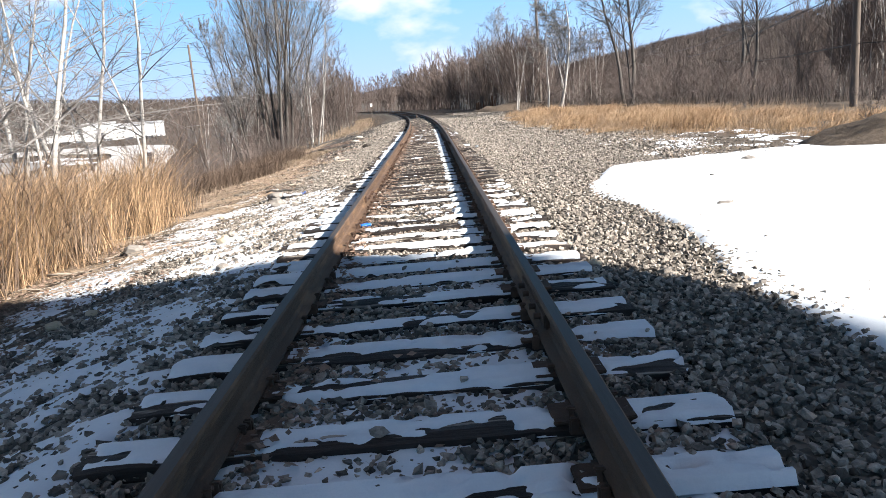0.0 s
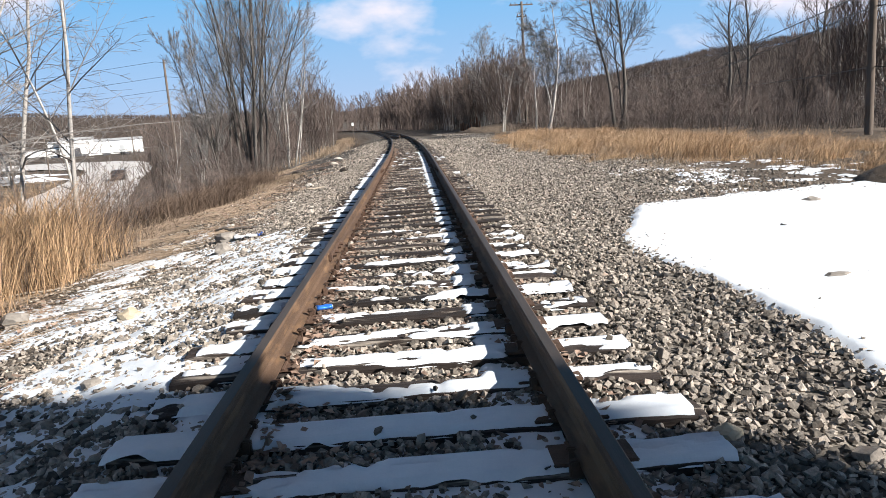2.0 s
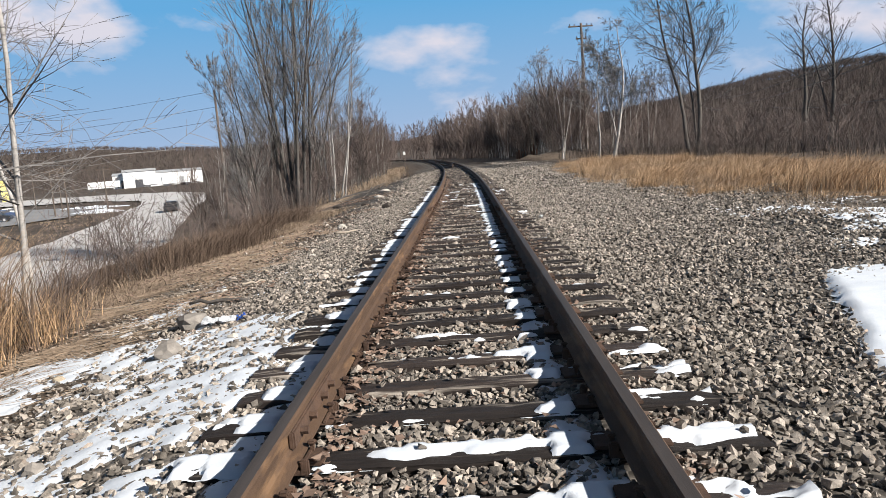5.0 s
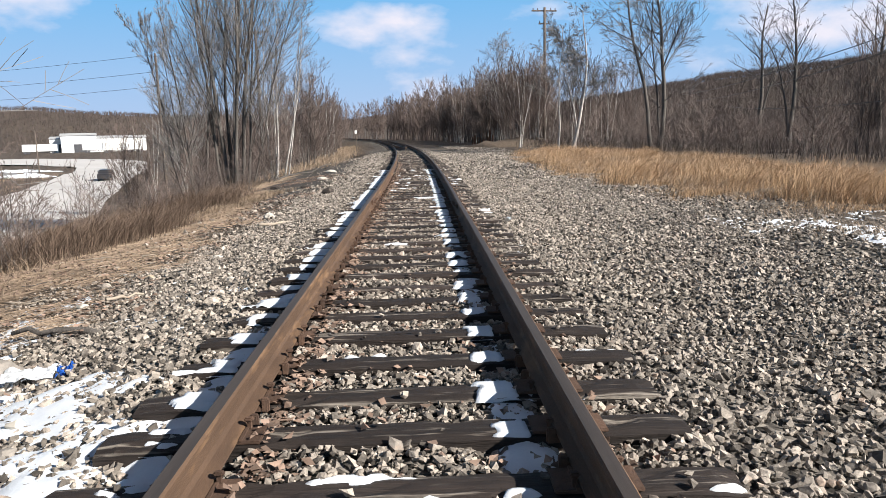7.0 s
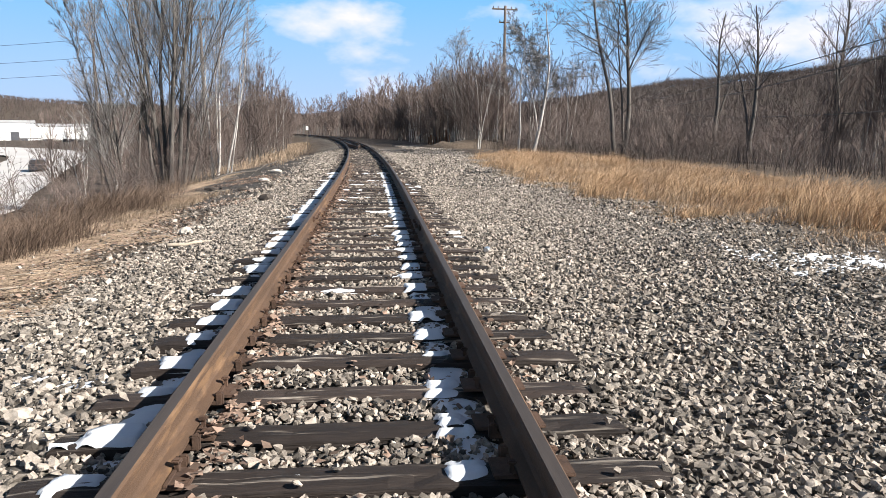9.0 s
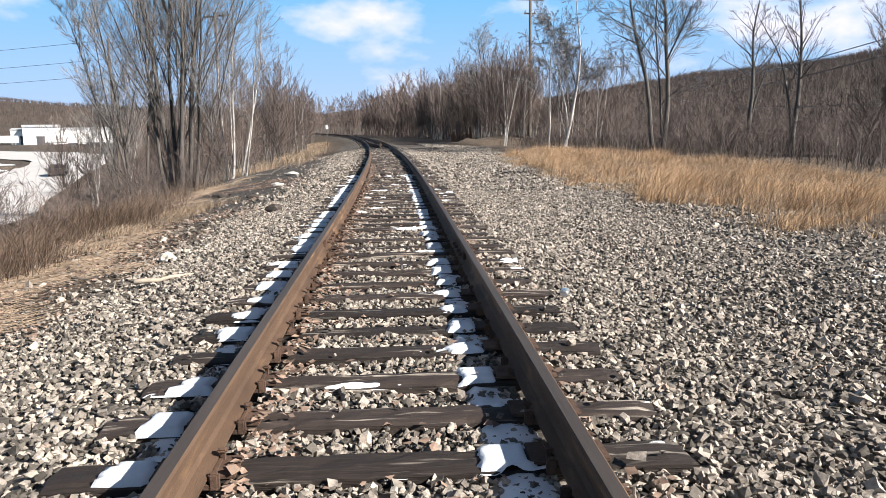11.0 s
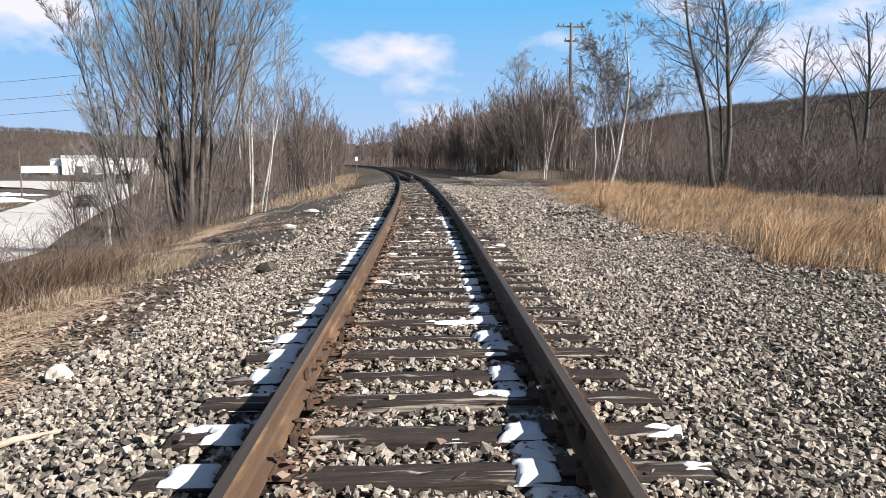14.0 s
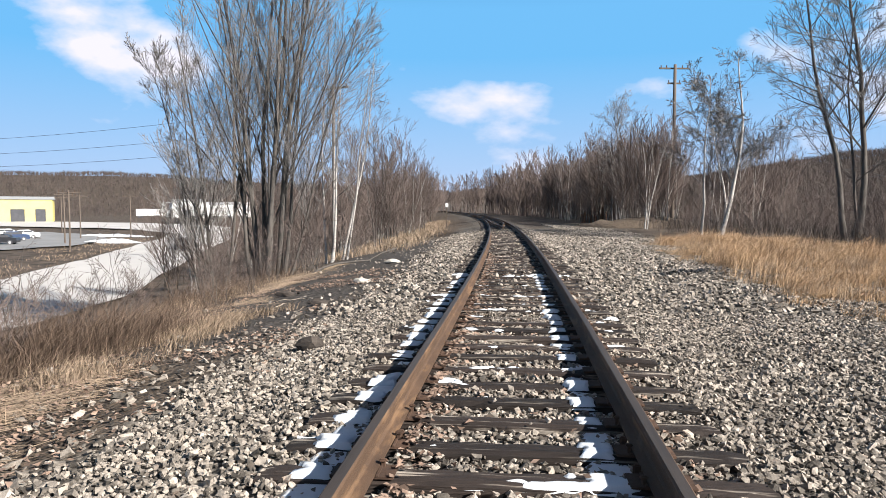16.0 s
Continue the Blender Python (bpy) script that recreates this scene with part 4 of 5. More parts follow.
def undergrowth(x, y):
    edge = np.interp(y, [34, 55, 64, 110], [12.5, 11.5, 8.0, 7.0])
    return smooth(edge, edge + 2.5, x + 0.8 * wave(x * 0.3, y * 0.3, 21)) * smooth(0.15, 0.5, grains(x * 0.25, y * 0.25, 104))


gx_, gy_ = clumped(*field(7500, 7, 60, 34, 112, undergrowth, 105), 106, 10, 0.35)
blades("undergrowth", gx_, gy_, 0.5 + 1.3 * grains(gx_ * 0.35, gy_ * 0.35, 107), 0.7, 108, FARWOOD, "dark brown tangled undergrowth behind the grass", width=0.008, wind=(0.1, 0.0))


def short_grass(x, y):
    return 0.8 * smooth(4.6, 6.0, x + 0.5 * wave(x, y, 13)) * smooth(11, 9, x) * smooth(12.8, 14.0, y) * smooth(0.45, 0.75, grains(x * 0.8, y * 0.8, 76))


gx_, gy_ = field(14000, 4.4, 11, 12.5, 24, short_grass, 48)
blades("short_grass", gx_, gy_, 0.10 + 0.16 * grains(gx_, gy_, 77), 1.2, 49, STRAW, "low pale dry grass at the edge of the snow", width=0.004, wind=(-0.3, 0.1))


def left_grass(x, y):
    edge = np.interp(y, [3, 6, 9, 14, 22, 28, 34, 40], [-4.6, -4.9, -5.0, -5.3, -5.4, -6.0, -6.8, -7.2]) + 0.5 * wave(x * 0.8, y * 0.8, 11)
    return smooth(edge + 0.3, edge - 0.5, x) * smooth(-15, -10, x) * (0.3 + 0.7 * (wave(x * 1.1, y * 1.1, 5) > -0.1))


gx_, gy_ = field(40000, -15, -4, 2, 44, left_grass, 43)
blades("dry_grass", gx_, gy_, 0.12 + 0.30 * grains(gx_, gy_, 72) + 0.55 * smooth(5, 8, gy_) * smooth(15, 11, gy_), 1.8, 44, STRAW, "tall dry straw-coloured grass on the bank", width=0.005, wind=(0.2, 0.0))
gx_, gy_ = clumped(*field(6500, -14, -5.2, 6, 44, left_grass, 45), 116, 7, 0.16)
blades("weeds", gx_, gy_, (0.18 + 1.0 * grains(gx_ * 1.1, gy_ * 1.1, 74) ** 1.6) * np.random.RandomState(117).uniform(0.5, 1.2, len(gx_)), 1.9, 46, BRUSH, "brown dead weed stems on the bank", width=0.004, wind=(0.2, 0.0))


def verge(x, y):
    inner = np.interp(y, [30, 50, 66, 84, 100, 114, 132], [-31.5, -33, -36, -41.5, -47, -52, -58])
    return smooth(inner - 0.5, inner - 2.0, x) * smooth(inner - 14, inner - 9, x) * smooth(0.2, 0.5, grains(x * 0.3, y * 0.3, 118))


gx_, gy_ = field(16000, -75, -31, 50, 130, verge, 119)
blades("dry_grass", gx_, gy_, 0.25, 1.0, 120, STRAW, "short pale dry grass on the road verge", width=0.03, wind=(0.2, 0.0))
gx_, gy_ = clumped(*field(2600, -13, -3.2, 50, 110, lambda x, y: smooth(-3.6, -5.0, x - track_x(y)) * smooth(-10.5, -8, x - track_x(y)), 121), 122, 8, 0.25)
blades("dry_grass", gx_, gy_, 0.45, 1.4, 123, STRAW, "dry grass along the far bank", width=0.010, wind=(0.2, 0.0))


def bank_weeds(x, y):
    return smooth(-5.0, -5.8, x + 0.5 * wave(x, y, 15)) * smooth(-10.5, -8, x) * smooth(20.5, 23, y) * smooth(33, 29, y) * smooth(0.25, 0.6, grains(x * 0.8, y * 0.8, 79))


gx_, gy_ = clumped(*field(6500, -10.5, -4.6, 20, 33, bank_weeds, 57), 115, 9, 0.15)
blades("weeds", gx_, gy_, 0.45 + 0.65 * grains(gx_ * 0.8, gy_ * 0.8, 80), 1.3, 58, BRUSH, "thick brown dead weeds below the shoulder", width=0.0035, wind=(0.4, 0.0))
gx_, gy_ = field(9000, -5.6, -3.8, 25, 32, lambda x, y: 0.9 * smooth(-3.9, -4.6, x + 0.4 * wave(x, y, 16)) * smooth(0.3, 0.6, grains(x, y, 81)), 59)
blades("dry_grass", gx_, gy_, 0.22, 1.3, 60, STRAW, "pale flattened straw tuft on the shoulder", width=0.004, wind=(0.5, -0.2))


def brush_stand(x, y):
    return smooth(-4.7, -5.5, x + 0.4 * wave(x, y, 20)) * smooth(-11.5, -9.5, x) * smooth(16.0, 13.5, y) * smooth(4.0, 6.0, y) * smooth(0.12, 0.4, grains(x * 0.9, y * 0.9, 82))


gx_, gy_ = clumped(*field(6500, -11.5, -4.6, 4.5, 16, brush_stand, 65), 67, 12, 0.12)
blades("tall_grass", gx_, gy_, (0.95 + 1.2 * grains(gx_ * 0.7, gy_ * 0.7, 83)) * (1 - 0.4 * smooth(12, 16, gy_)), 1.25, 66, GOLD, "tall brown dry grass standing on the bank", width=0.0035, wind=(0.12, 0.0))
gx_, gy_ = clumped(*field(2200, -11.5, -5.0, 4.5, 15.0, brush_stand, 111), 112, 8, 0.2)
blades("weeds", gx_, gy_, (1.3 + 0.9 * grains(gx_ * 0.6, gy_ * 0.6, 113)) * (1 - 0.4 * smooth(12, 16, gy_)), 0.9, 114, BRUSH, "tall brown dead weed stems in the dry grass", width=0.006, wind=(0.05, 0.0))


def left_mat(x, y):
    edge = np.interp(y, [3, 8, 14, 22, 26, 30, 36, 45], [-4.2, -4.0, -3.5, -3.6, -4.4, -5.6, -6.2, -6.6]) + 0.5 * wave(x, y, 6)
    return smooth(edge + 0.7, edge - 0.9, x) * smooth(-8.5, -6.0, x) * (0.06 + 0.94 * smooth(0.38, 0.72, 0.6 * grains(x * 0.9, y * 0.9, 75) + 0.4 * grains(x * 2.6, y * 2.6, 76)))


def straw_mat(n, seed):
    x, y = field(n, -8, -2.6, 2, 46, left_mat, seed)
    rs_ = np.random.RandomState(seed + 1)
    m = len(x)
    a = rs_.normal(0.35, 0.55, m)
    long = rs_.uniform(0.12, 0.5, m)
    w = rs_.uniform(0.0015, 0.0045, m)
    dx, dy = np.cos(a) * long, np.sin(a) * long
    z = land(x, y) + rs_.uniform(0.005, 0.06, m)
    z2 = land(x + dx, y + dy) + rs_.uniform(0.005, 0.05, m)
    sx, sy = -np.sin(a) * w, np.cos(a) * w
    v = np.stack([np.stack([x - sx, y - sy, z], -1), np.stack([x + sx, y + sy, z + 0.003], -1), np.stack([x + dx + sx, y + dy + sy, z2], -1), np.stack([x + dx - sx, y + dy - sy, z2], -1)], 1).reshape(-1, 3)
    return tagged(sheet(v, (4 * np.arange(m)[:, None] + np.arange(4)).astype(int), STRAW, "straw_mat"), "flattened dry straw matted over the bank", "grass", kind="stuff")


straw_mat(140000, 47)


def leaf_litter(n, seed):
    rs_ = np.random.RandomState(seed)
    y = rs_.uniform(2, 40, n)
    u = np.where(rs_.rand(n) < 0.75, -0.62 + np.abs(rs_.normal(0, 0.09, n)), rs_.uniform(-0.6, 0.65, n))
    u = np.where(rs_.rand(n) < 0.12, 0.86 + np.abs(rs_.normal(0, 0.1, n)), u)
    k = ~on_tie(u + track_x(y), y) | (rs_.rand(n) < 0.10) | ((u < -0.56) & (rs_.rand(n) < 0.6))
    u, y = u[k], y[k]
    n = len(u)
    x = u + track_x(y)
    z = np.where(on_tie(x, y), 0.008, -0.03) + rs_.uniform(0, 0.03, n)
    a = rs_.uniform(0, 6.28, n)
    s = rs_.uniform(0.014, 0.034, n)
    c, d = np.cos(a) * s, np.sin(a) * s
    lift = rs_.uniform(-0.6, 0.9, (n, 4)) * s[:, None] * 0.7
    v = np.stack([np.stack([x + c, y + d, z + lift[:, 0]], -1), np.stack([x - d * 0.7, y + c * 0.7, z + lift[:, 1]], -1), np.stack([x - c, y - d, z + lift[:, 2]], -1), np.stack([x + d * 0.7, y - c * 0.7, z + lift[:, 3]], -1)], 1).reshape(-1, 3)
    o = 4 * np.arange(n)[:, None]
    faces = np.concatenate([o + np.array([[0, 1, 2]]), o + np.array([[0, 2, 3]])])
    return tagged(sheet(v, faces, LEAF, "dead_leaves"), "curled brown dead leaves gathered along the rail", "leaves", kind="stuff")


leaf_litter(11000, 51)


# ---- poles and wires ----
def utility_pole(x, y, base, top, r, label, arms=2, turn=0.0):
    ob = thing("utility_pole", label, "utility pole", (x, y, base), group="utility poles", turn=turn)
    v, f = [], []
    h = top - base
    tubes([([Vector((0.0, 0, -0.5)), Vector((0.01, 0, h * 0.5)), Vector((0.0, 0, h)), Vector((0, 0, h + 0.01))], [r, r * 0.85, r * 0.7, 0.01])], 10, v, f)
    sheet(v, f, POLEWOOD, "post", ob, smoothed=True)
    for k in range(arms):
        z = h - 0.35 - 0.75 * k * 1.6
        w = 1.25 if k == 0 else 0.55
        arm = part("crossarm", box(bmesh.new(), -w, w, r * 0.6, r * 0.6 + 0.11, z, z + 0.13, 0.01), POLEWOOD, ob)
        for ix in ((-1.1, -0.65, 0.65, 1.1) if k == 0 else (-0.45, 0.45)):
            bm = bmesh.new()
            bmesh.ops.create_cone(bm, cap_ends=True, segments=8, radius1=0.05, radius2=0.035, depth=0.2, matrix=pose(ix, r * 0.6 + 0.05, z + 0.22))
            part("insulator", bm, IRON, arm)
    return ob


def wire(points, sag, r=0.02):
    v, f, line = [], [], []
    for a, b in zip(points[:-1], points[1:]):
        for i in range(12):
            w = i / 12
            p = Vector(a).lerp(Vector(b), w)
            p.z -= 4 * sag * w * (1 - w)
            line.append(p)
    line.append(Vector(points[-1]))
    tubes([(line, [r] * len(line))], 4, v, f)
    return tagged(sheet(v, f, WIRE, "overhead_wire"), "thin black overhead wire strung between poles", "wire", group="overhead wires")


utility_pole(12.6, 80.0, float(land(12.6, 80)), 12.9, 0.17, "tall dark wooden utility pole with crossarm", 2, 8)
utility_pole(17.6, 29.2, float(land(17.6, 29.2)), 9.5, 0.16, "weathered wooden utility pole near the brush", 1, 40)
utility_pole(-26.2, 83.9, float(land(-26.2, 83.9)), 9.8, 0.16, "slim brown wooden utility pole beside the road", 0, -30)
utility_pole(-12.6, 67.8, float(land(-12.6, 67.8)), 9.7, 0.14, "wooden utility pole standing among bare trees", 1, -30)
for x, y in ((-70, 128), (-62, 112), (-52, 98), (-66, 136), (-88, 150)):
    utility_pole(x, y, float(land(x, y)), 3.2, 0.12, "wooden lamp pole round the car park", 1, 15)
utility_pole(-98, 262, -4.2, 7.5, 0.2, "distant wooden utility pole by the road", 2, 10)
for dz, dx in ((0, -0.9), (-1.6, 0), (-3.0, 0.5)):
    wire([(-90 + dx, 104, 9.4 + dz), (-26.2 + dx, 83.9, 9.6 + dz), (-12.6 + dx, 67.8, 9.6 + dz)], 0.8)
for dz, end in ((5.0, (42, 123, 6.2)), (4.4, (44, 123, 5.2)), (2.2, (48, 120, 4.2))):
    wire([(24, 8, dz + 0.8), (17.6, 29.2, dz), end], 0.5, 0.025)


# ---- buildings across the valley ----
WHITE = material("white_metal_siding", (0.66, 0.66, 0.65), (0.80, 0.80, 0.79), 0.3, 0.6, bump=0.1, grain=3)
YELLOW = material("yellow_metal_siding", (0.62, 0.52, 0.16), (0.74, 0.63, 0.24), 0.3, 0.6, bump=0.1, grain=3)
ROOF = material("grey_roof_sheet", (0.30, 0.30, 0.30), (0.42, 0.42, 0.42), 0.4, 0.6, bump=0.1, grain=3)
DARK = material("dark_opening", (0.05, 0.05, 0.055), (0.09, 0.09, 0.10), 1, 0.4, bump=0)


def hall(name, label, x, y, wide, deep, tall, turn, mat, doors):
    z = float(land(x, y)) - 0.3
    ob = thing(name, label, "building", (x, y, z), turn=turn)
    part("wall", box(bmesh.new(), -wide / 2, wide / 2, 0, deep, 0, tall, 0.03), mat, ob)
    bm = bmesh.new()
    c = [bm.verts.new(p) for p in ((-wide / 2 - 0.4, -0.4, tall), (wide / 2 + 0.4, -0.4, tall), (wide / 2 + 0.4, deep / 2, tall + 1.1), (-wide / 2 - 0.4, deep / 2, tall + 1.1), (wide / 2 + 0.4, deep + 0.4, tall), (-wide / 2 - 0.4, deep + 0.4, tall))]
    for q in ((0, 1, 2, 3), (3, 2, 4, 5), (0, 3, 5), (1, 4, 2), (1, 0, 5, 4)):
        bm.faces.new([c[i] for i in q])
    part("roof", bm, ROOF, ob)
    for dx, w, h in doors:
        part("door", box(bmesh.new(), dx - w / 2, dx + w / 2, -0.08, 0.1, 0.1, h, 0.02), DARK, ob)
    return ob


hall("warehouse", "long yellow metal warehouse across the valley", -176, 226, 56, 24, 7.6, 33, YELLOW, ((18, 4, 4.5), (24.5, 3, 4.5), (8, 4, 4.5), (-6, 4, 4.5)))
hall("warehouse", "white metal-sided warehouse in the distance", -146, 345, 40, 20, 6.4, 22, WHITE, ((-14, 5, 4), (-4, 4, 4), (12, 5, 4)))


hall("warehouse", "tall white loading bay beside the warehouse", -152, 338, 14, 10, 7.8, 22, WHITE, ((0, 4, 4),))


def trailer(x, y, turn, label):
    z = float(land(x, y))
    ob = thing("semi_trailer", label, "trailer", (x, y, z), group="parked trailers", turn=turn)
    part("body", box(bmesh.new(), -6.5, 6.5, -1.25, 1.25, 1.1, 4.0, 0.05), WHITE, ob)
    part("frame", box(bmesh.new(), -6.3, 6.3, -0.5, 0.5, 0.85, 1.12, 0.02), DARK, ob)
    for wx, wy in product((-5.4, -4.2, 4.6), (-1.0, 1.0)):
        bm = bmesh.new()
        bmesh.ops.create_cone(bm, cap_ends=True, segments=14, radius1=0.5, radius2=0.5, depth=0.35, matrix=pose(wx, wy, 0.5, 90, 0, 0))
        part("wheel", bm, DARK, ob)
    return ob


for x, y, w in ((-126, 318, 30), (-136, 322, 20), (-160, 320, 25), (-118, 312, 80)):
    trailer(x, y, w, "white box trailer parked in the yard")


# ---- cars ----
def car(label, x, y, turn, paint, group=""):
    z = float(land(x, y)) + 0.12
    ob = thing("car", label, "car", (x, y, z), group=group, turn=turn)
    bm = bmesh.new()
    side = [(-2.2, 0.35), (-2.25, 0.75), (-2.0, 0.92), (-1.25, 0.98), (-0.75, 1.42), (0.65, 1.46), (1.45, 1.02), (2.15, 0.95), (2.25, 0.6), (2.2, 0.32)]
    rows = [[bm.verts.new((px, s * (0.86 if pz < 1.1 else 0.66), pz)) for px, pz in side] for s in (-1, 1)]
    bm.faces.new(rows[0])
    bm.faces.new(rows[1][::-1])
    for i in range(len(side)):
        j = (i + 1) % len(side)
        bm.faces.new((rows[0][j], rows[0][i], rows[1][i], rows[1][j]))
    bmesh.ops.recalc_face_normals(bm, faces=bm.faces)
    part("body", bm, paint, ob)
    for x0, x1, z0, z1, yy in ((-1.15, 0.0, 1.02, 1.36, 0.80), (0.06, 1.2, 1.02, 1.36, 0.80)):
        for s in (-1, 1):
            part("window", box(bmesh.new(), x0, x1, s * yy - 0.06, s * yy + 0.06, z0, z1 - 0.02, 0.02), DARK, ob)
    for wx, wy in product((-1.35, 1.4), (-0.80, 0.80)):
        bm = bmesh.new()
        bmesh.ops.create_cone(bm, cap_ends=True, segments=16, radius1=0.33, radius2=0.33, depth=0.22, matrix=pose(wx, wy, 0.33, 90, 0, 0))
        wheel = part("wheel", bm, DARK, ob)
        bm = bmesh.new()
        bmesh.ops.create_cone(bm, cap_ends=True, segments=14, radius1=0.20, radius2=0.18, depth=0.24, matrix=pose(wx, wy, 0.33, 90, 0, 0))
        part("rim", bm, ROOF, wheel)
    return ob


BLACKPAINT = material("black_car_paint", (0.02, 0.02, 0.022), (0.035, 0.035, 0.04), 2, 0.3, bump=0)
WHITEPAINT = material("white_car_paint", (0.68, 0.68, 0.68), (0.76, 0.76, 0.76), 2, 0.3, bump=0)
BLUEPAINT = material("dark_blue_car_paint", (0.03, 0.05, 0.10), (0.05, 0.07, 0.13), 2, 0.3, bump=0)
car("dark car on the pale road below the bank", -40.0, 102, 108, BLACKPAINT)
for x, y, w, p, l in ((-70, 110, 20, BLACKPAINT, "black parked car in the car park"), (-79, 127, 30, WHITEPAINT, "white parked car in the car park"), (-83, 128, 30, WHITEPAINT, "white parked car in the car park"),
                      (-87, 127, 30, BLACKPAINT, "black parked car in the car park"), (-75, 119, 40, BLUEPAINT, "dark blue parked car in the car park"), (-92, 131, 30, WHITEPAINT, "white parked car in the car park")):
    car(l, x, y, w, p, "parked cars")


# ---- loose things by the track ----
def lump(name, label, category, x, y, z, sx, sy, sz, mat, seed, turn=0.0):
    """One rounded, uneven stone or clod that rests on the ground."""
    bm = bmesh.new()
    bmesh.ops.create_icosphere(bm, subdivisions=2, radius=1.0)
    for v in bm.verts:
        k = noise.noise(v.co * 1.4 + Vector((seed * 3.7, 0, 0))) * 0.38 + noise.noise(v.co * 2.6 + Vector((0, seed, 0))) * 0.22
        v.co *= 1 + k
        v.co.z = max(v.co.z, -0.55)
        v.co.x, v.co.y, v.co.z = v.co.x * sx, v.co.y * sy, v.co.z * sz
    ob = part(name, bm, mat, smoothed=False)
    ob.matrix_basis = pose(x, y, z, 0, 0, turn)
    return tagged(ob, label, category)


PALESTONE = material("pale_rounded_stone", (0.34, 0.31, 0.27), (0.54, 0.50, 0.44), 14, 0.85, bump=0.3, grain=90)
BROWNSTONE = material("brown_stone", (0.13, 0.115, 0.10), (0.31, 0.28, 0.25), 12, 0.9, bump=0.5, grain=80)
DARKCLOD = material("dark_clod", (0.025, 0.021, 0.019), (0.085, 0.07, 0.06), 12, 0.95, bump=0.6, grain=60)
OCHRE = material("ochre_stone", (0.29, 0.235, 0.165), (0.45, 0.38, 0.285), 12, 0.9, bump=0.4, grain=80)
lump("stone", "pale rounded stone lying on the gravel", "stone", -2.80, 22.30, float(land(-2.8, 22.3)) + 0.05, 0.105, 0.095, 0.08, PALESTONE, 1)
lump("stone", "ochre stone at the end of a tie", "stone", 1.36, 4.86, -0.04, 0.07, 0.06, 0.05, OCHRE, 3)
lump("stone", "dark rock lying on the snow", "stone", 3.55, 7.72, float(land(3.55, 7.72)) + 0.03, 0.16, 0.07, 0.05, BROWNSTONE, 4)
lump("stone", "reddish brown rock among patchy snow", "stone", -2.55, 11.9, float(land(-2.55, 11.9)) + 0.06, 0.12, 0.10, 0.085, BROWNSTONE, 5)
lump("stone", "sandy stone half sunk in snow", "stone", -2.53, 8.53, float(land(-2.53, 8.53)) + 0.04, 0.12, 0.09, 0.06, OCHRE, 6)
lump("stone", "dark rock at the edge of the straw", "stone", -4.1, 9.5, float(land(-4.1, 9.5)) + 0.05, 0.14, 0.12, 0.09, BROWNSTONE, 7)
lump("stone", "flat grey stone beside the snow", "stone", 5.6, 11.8, float(land(5.6, 11.8)) + 0.04, 0.16, 0.10, 0.06, BROWNSTONE, 8)
lump("stone", "dark clod on the gravel shoulder", "stone", -2.27, 27.1, float(land(-2.27, 27.1)) + 0.07, 0.15, 0.10, 0.10, DARKCLOD, 9)
lump("stone", "dark clod on the cinders", "stone", -5.1, 34.8, float(land(-5.1, 34.8)) + 0.05, 0.22, 0.10, 0.08, DARKCLOD, 12)
lump("stone", "dark clod on the cinders", "stone", -3.6, 32.1, float(land(-3.6, 32.1)) + 0.05, 0.20, 0.10, 0.07, DARKCLOD, 13)
lump("stone", "pale flat stone on the bank", "stone", -4.04, 42.4, float(land(-4.04, 42.4)) + 0.05, 0.25, 0.16, 0.09, PALESTONE, 10)
lump("stone", "pale flat stone on the dark cinders", "stone", -3.5, 35.4, float(land(-3.5, 35.4)) + 0.05, 0.20, 0.14, 0.08, PALESTONE, 11)
rs_ = np.random.RandomState(61)
for i in range(26):
    x, y = rs_.uniform(-3.6, -1.6), rs_.uniform(3, 22)
    s = rs_.uniform(0.04, 0.075)
    lump("stone", "larger stone among the ballast", "stone", x, y, float(land(x, y)) + s * 0.35, s, s * 0.8, s * 0.6, (BROWNSTONE, PALESTONE, STONE, OCHRE)[i % 4], 20 + i)


def stick(name, label, x, y, long, r, turn, mat, tilt=0.0, bend=0.04, seed=1):
    rs_ = np.random.RandomState(seed)
    v, f = [], []
    pts = [Vector((-long / 2 + long * i / 6, rs_.normal(0, bend * 0.5), rs_.uniform(0, bend) + (i - 3) * tilt * long / 6)) for i in range(7)]
    tubes([(pts, [r * (1.0 - 0.09 * i) * rs_.uniform(0.85, 1.1) for i in range(7)])], 7, v, f)
    b = len(v)
    f += [tuple(range(6, -1, -1)), tuple(range(b - 7, b))]
    ob = sheet(v, f, mat, name, smoothed=True)
    ob.matrix_basis = pose(x, y, float(land(x, y)) + r * 1.1, 0, 0, turn)
    return tagged(ob, label, "branch")


GREYWOOD = material("weathered_grey_wood", (0.20, 0.165, 0.13), (0.42, 0.36, 0.29), 4, 0.9, bump=0.6, grain=30, stretch=(1, 1, 1))
stick("branch", "dark fallen branch on the gravel edge", -2.9, 14.25, 0.75, 0.035, 175, BARK, seed=1)
stick("branch", "weathered stick lying on the ballast", -2.35, 20.9, 0.75, 0.028, 35, GREYWOOD, seed=2)
stick("branch", "pale broken reed stem on the straw", -4.4, 8.6, 0.9, 0.018, 10, GREYWOOD, seed=3)
stick("branch", "dark stick beside the track", -2.9, 15.7, 0.5, 0.02, 60, GREYWOOD, seed=4)
stick("branch", "long dead branch sloping down the bank", -5.6, 43.5, 3.2, 0.045, 35, BARK, tilt=0.22, bend=0.2, seed=5)
stick("branch", "grey stick across the straw", -4.9, 11.6, 1.1, 0.016, 20, GREYWOOD, seed=6)
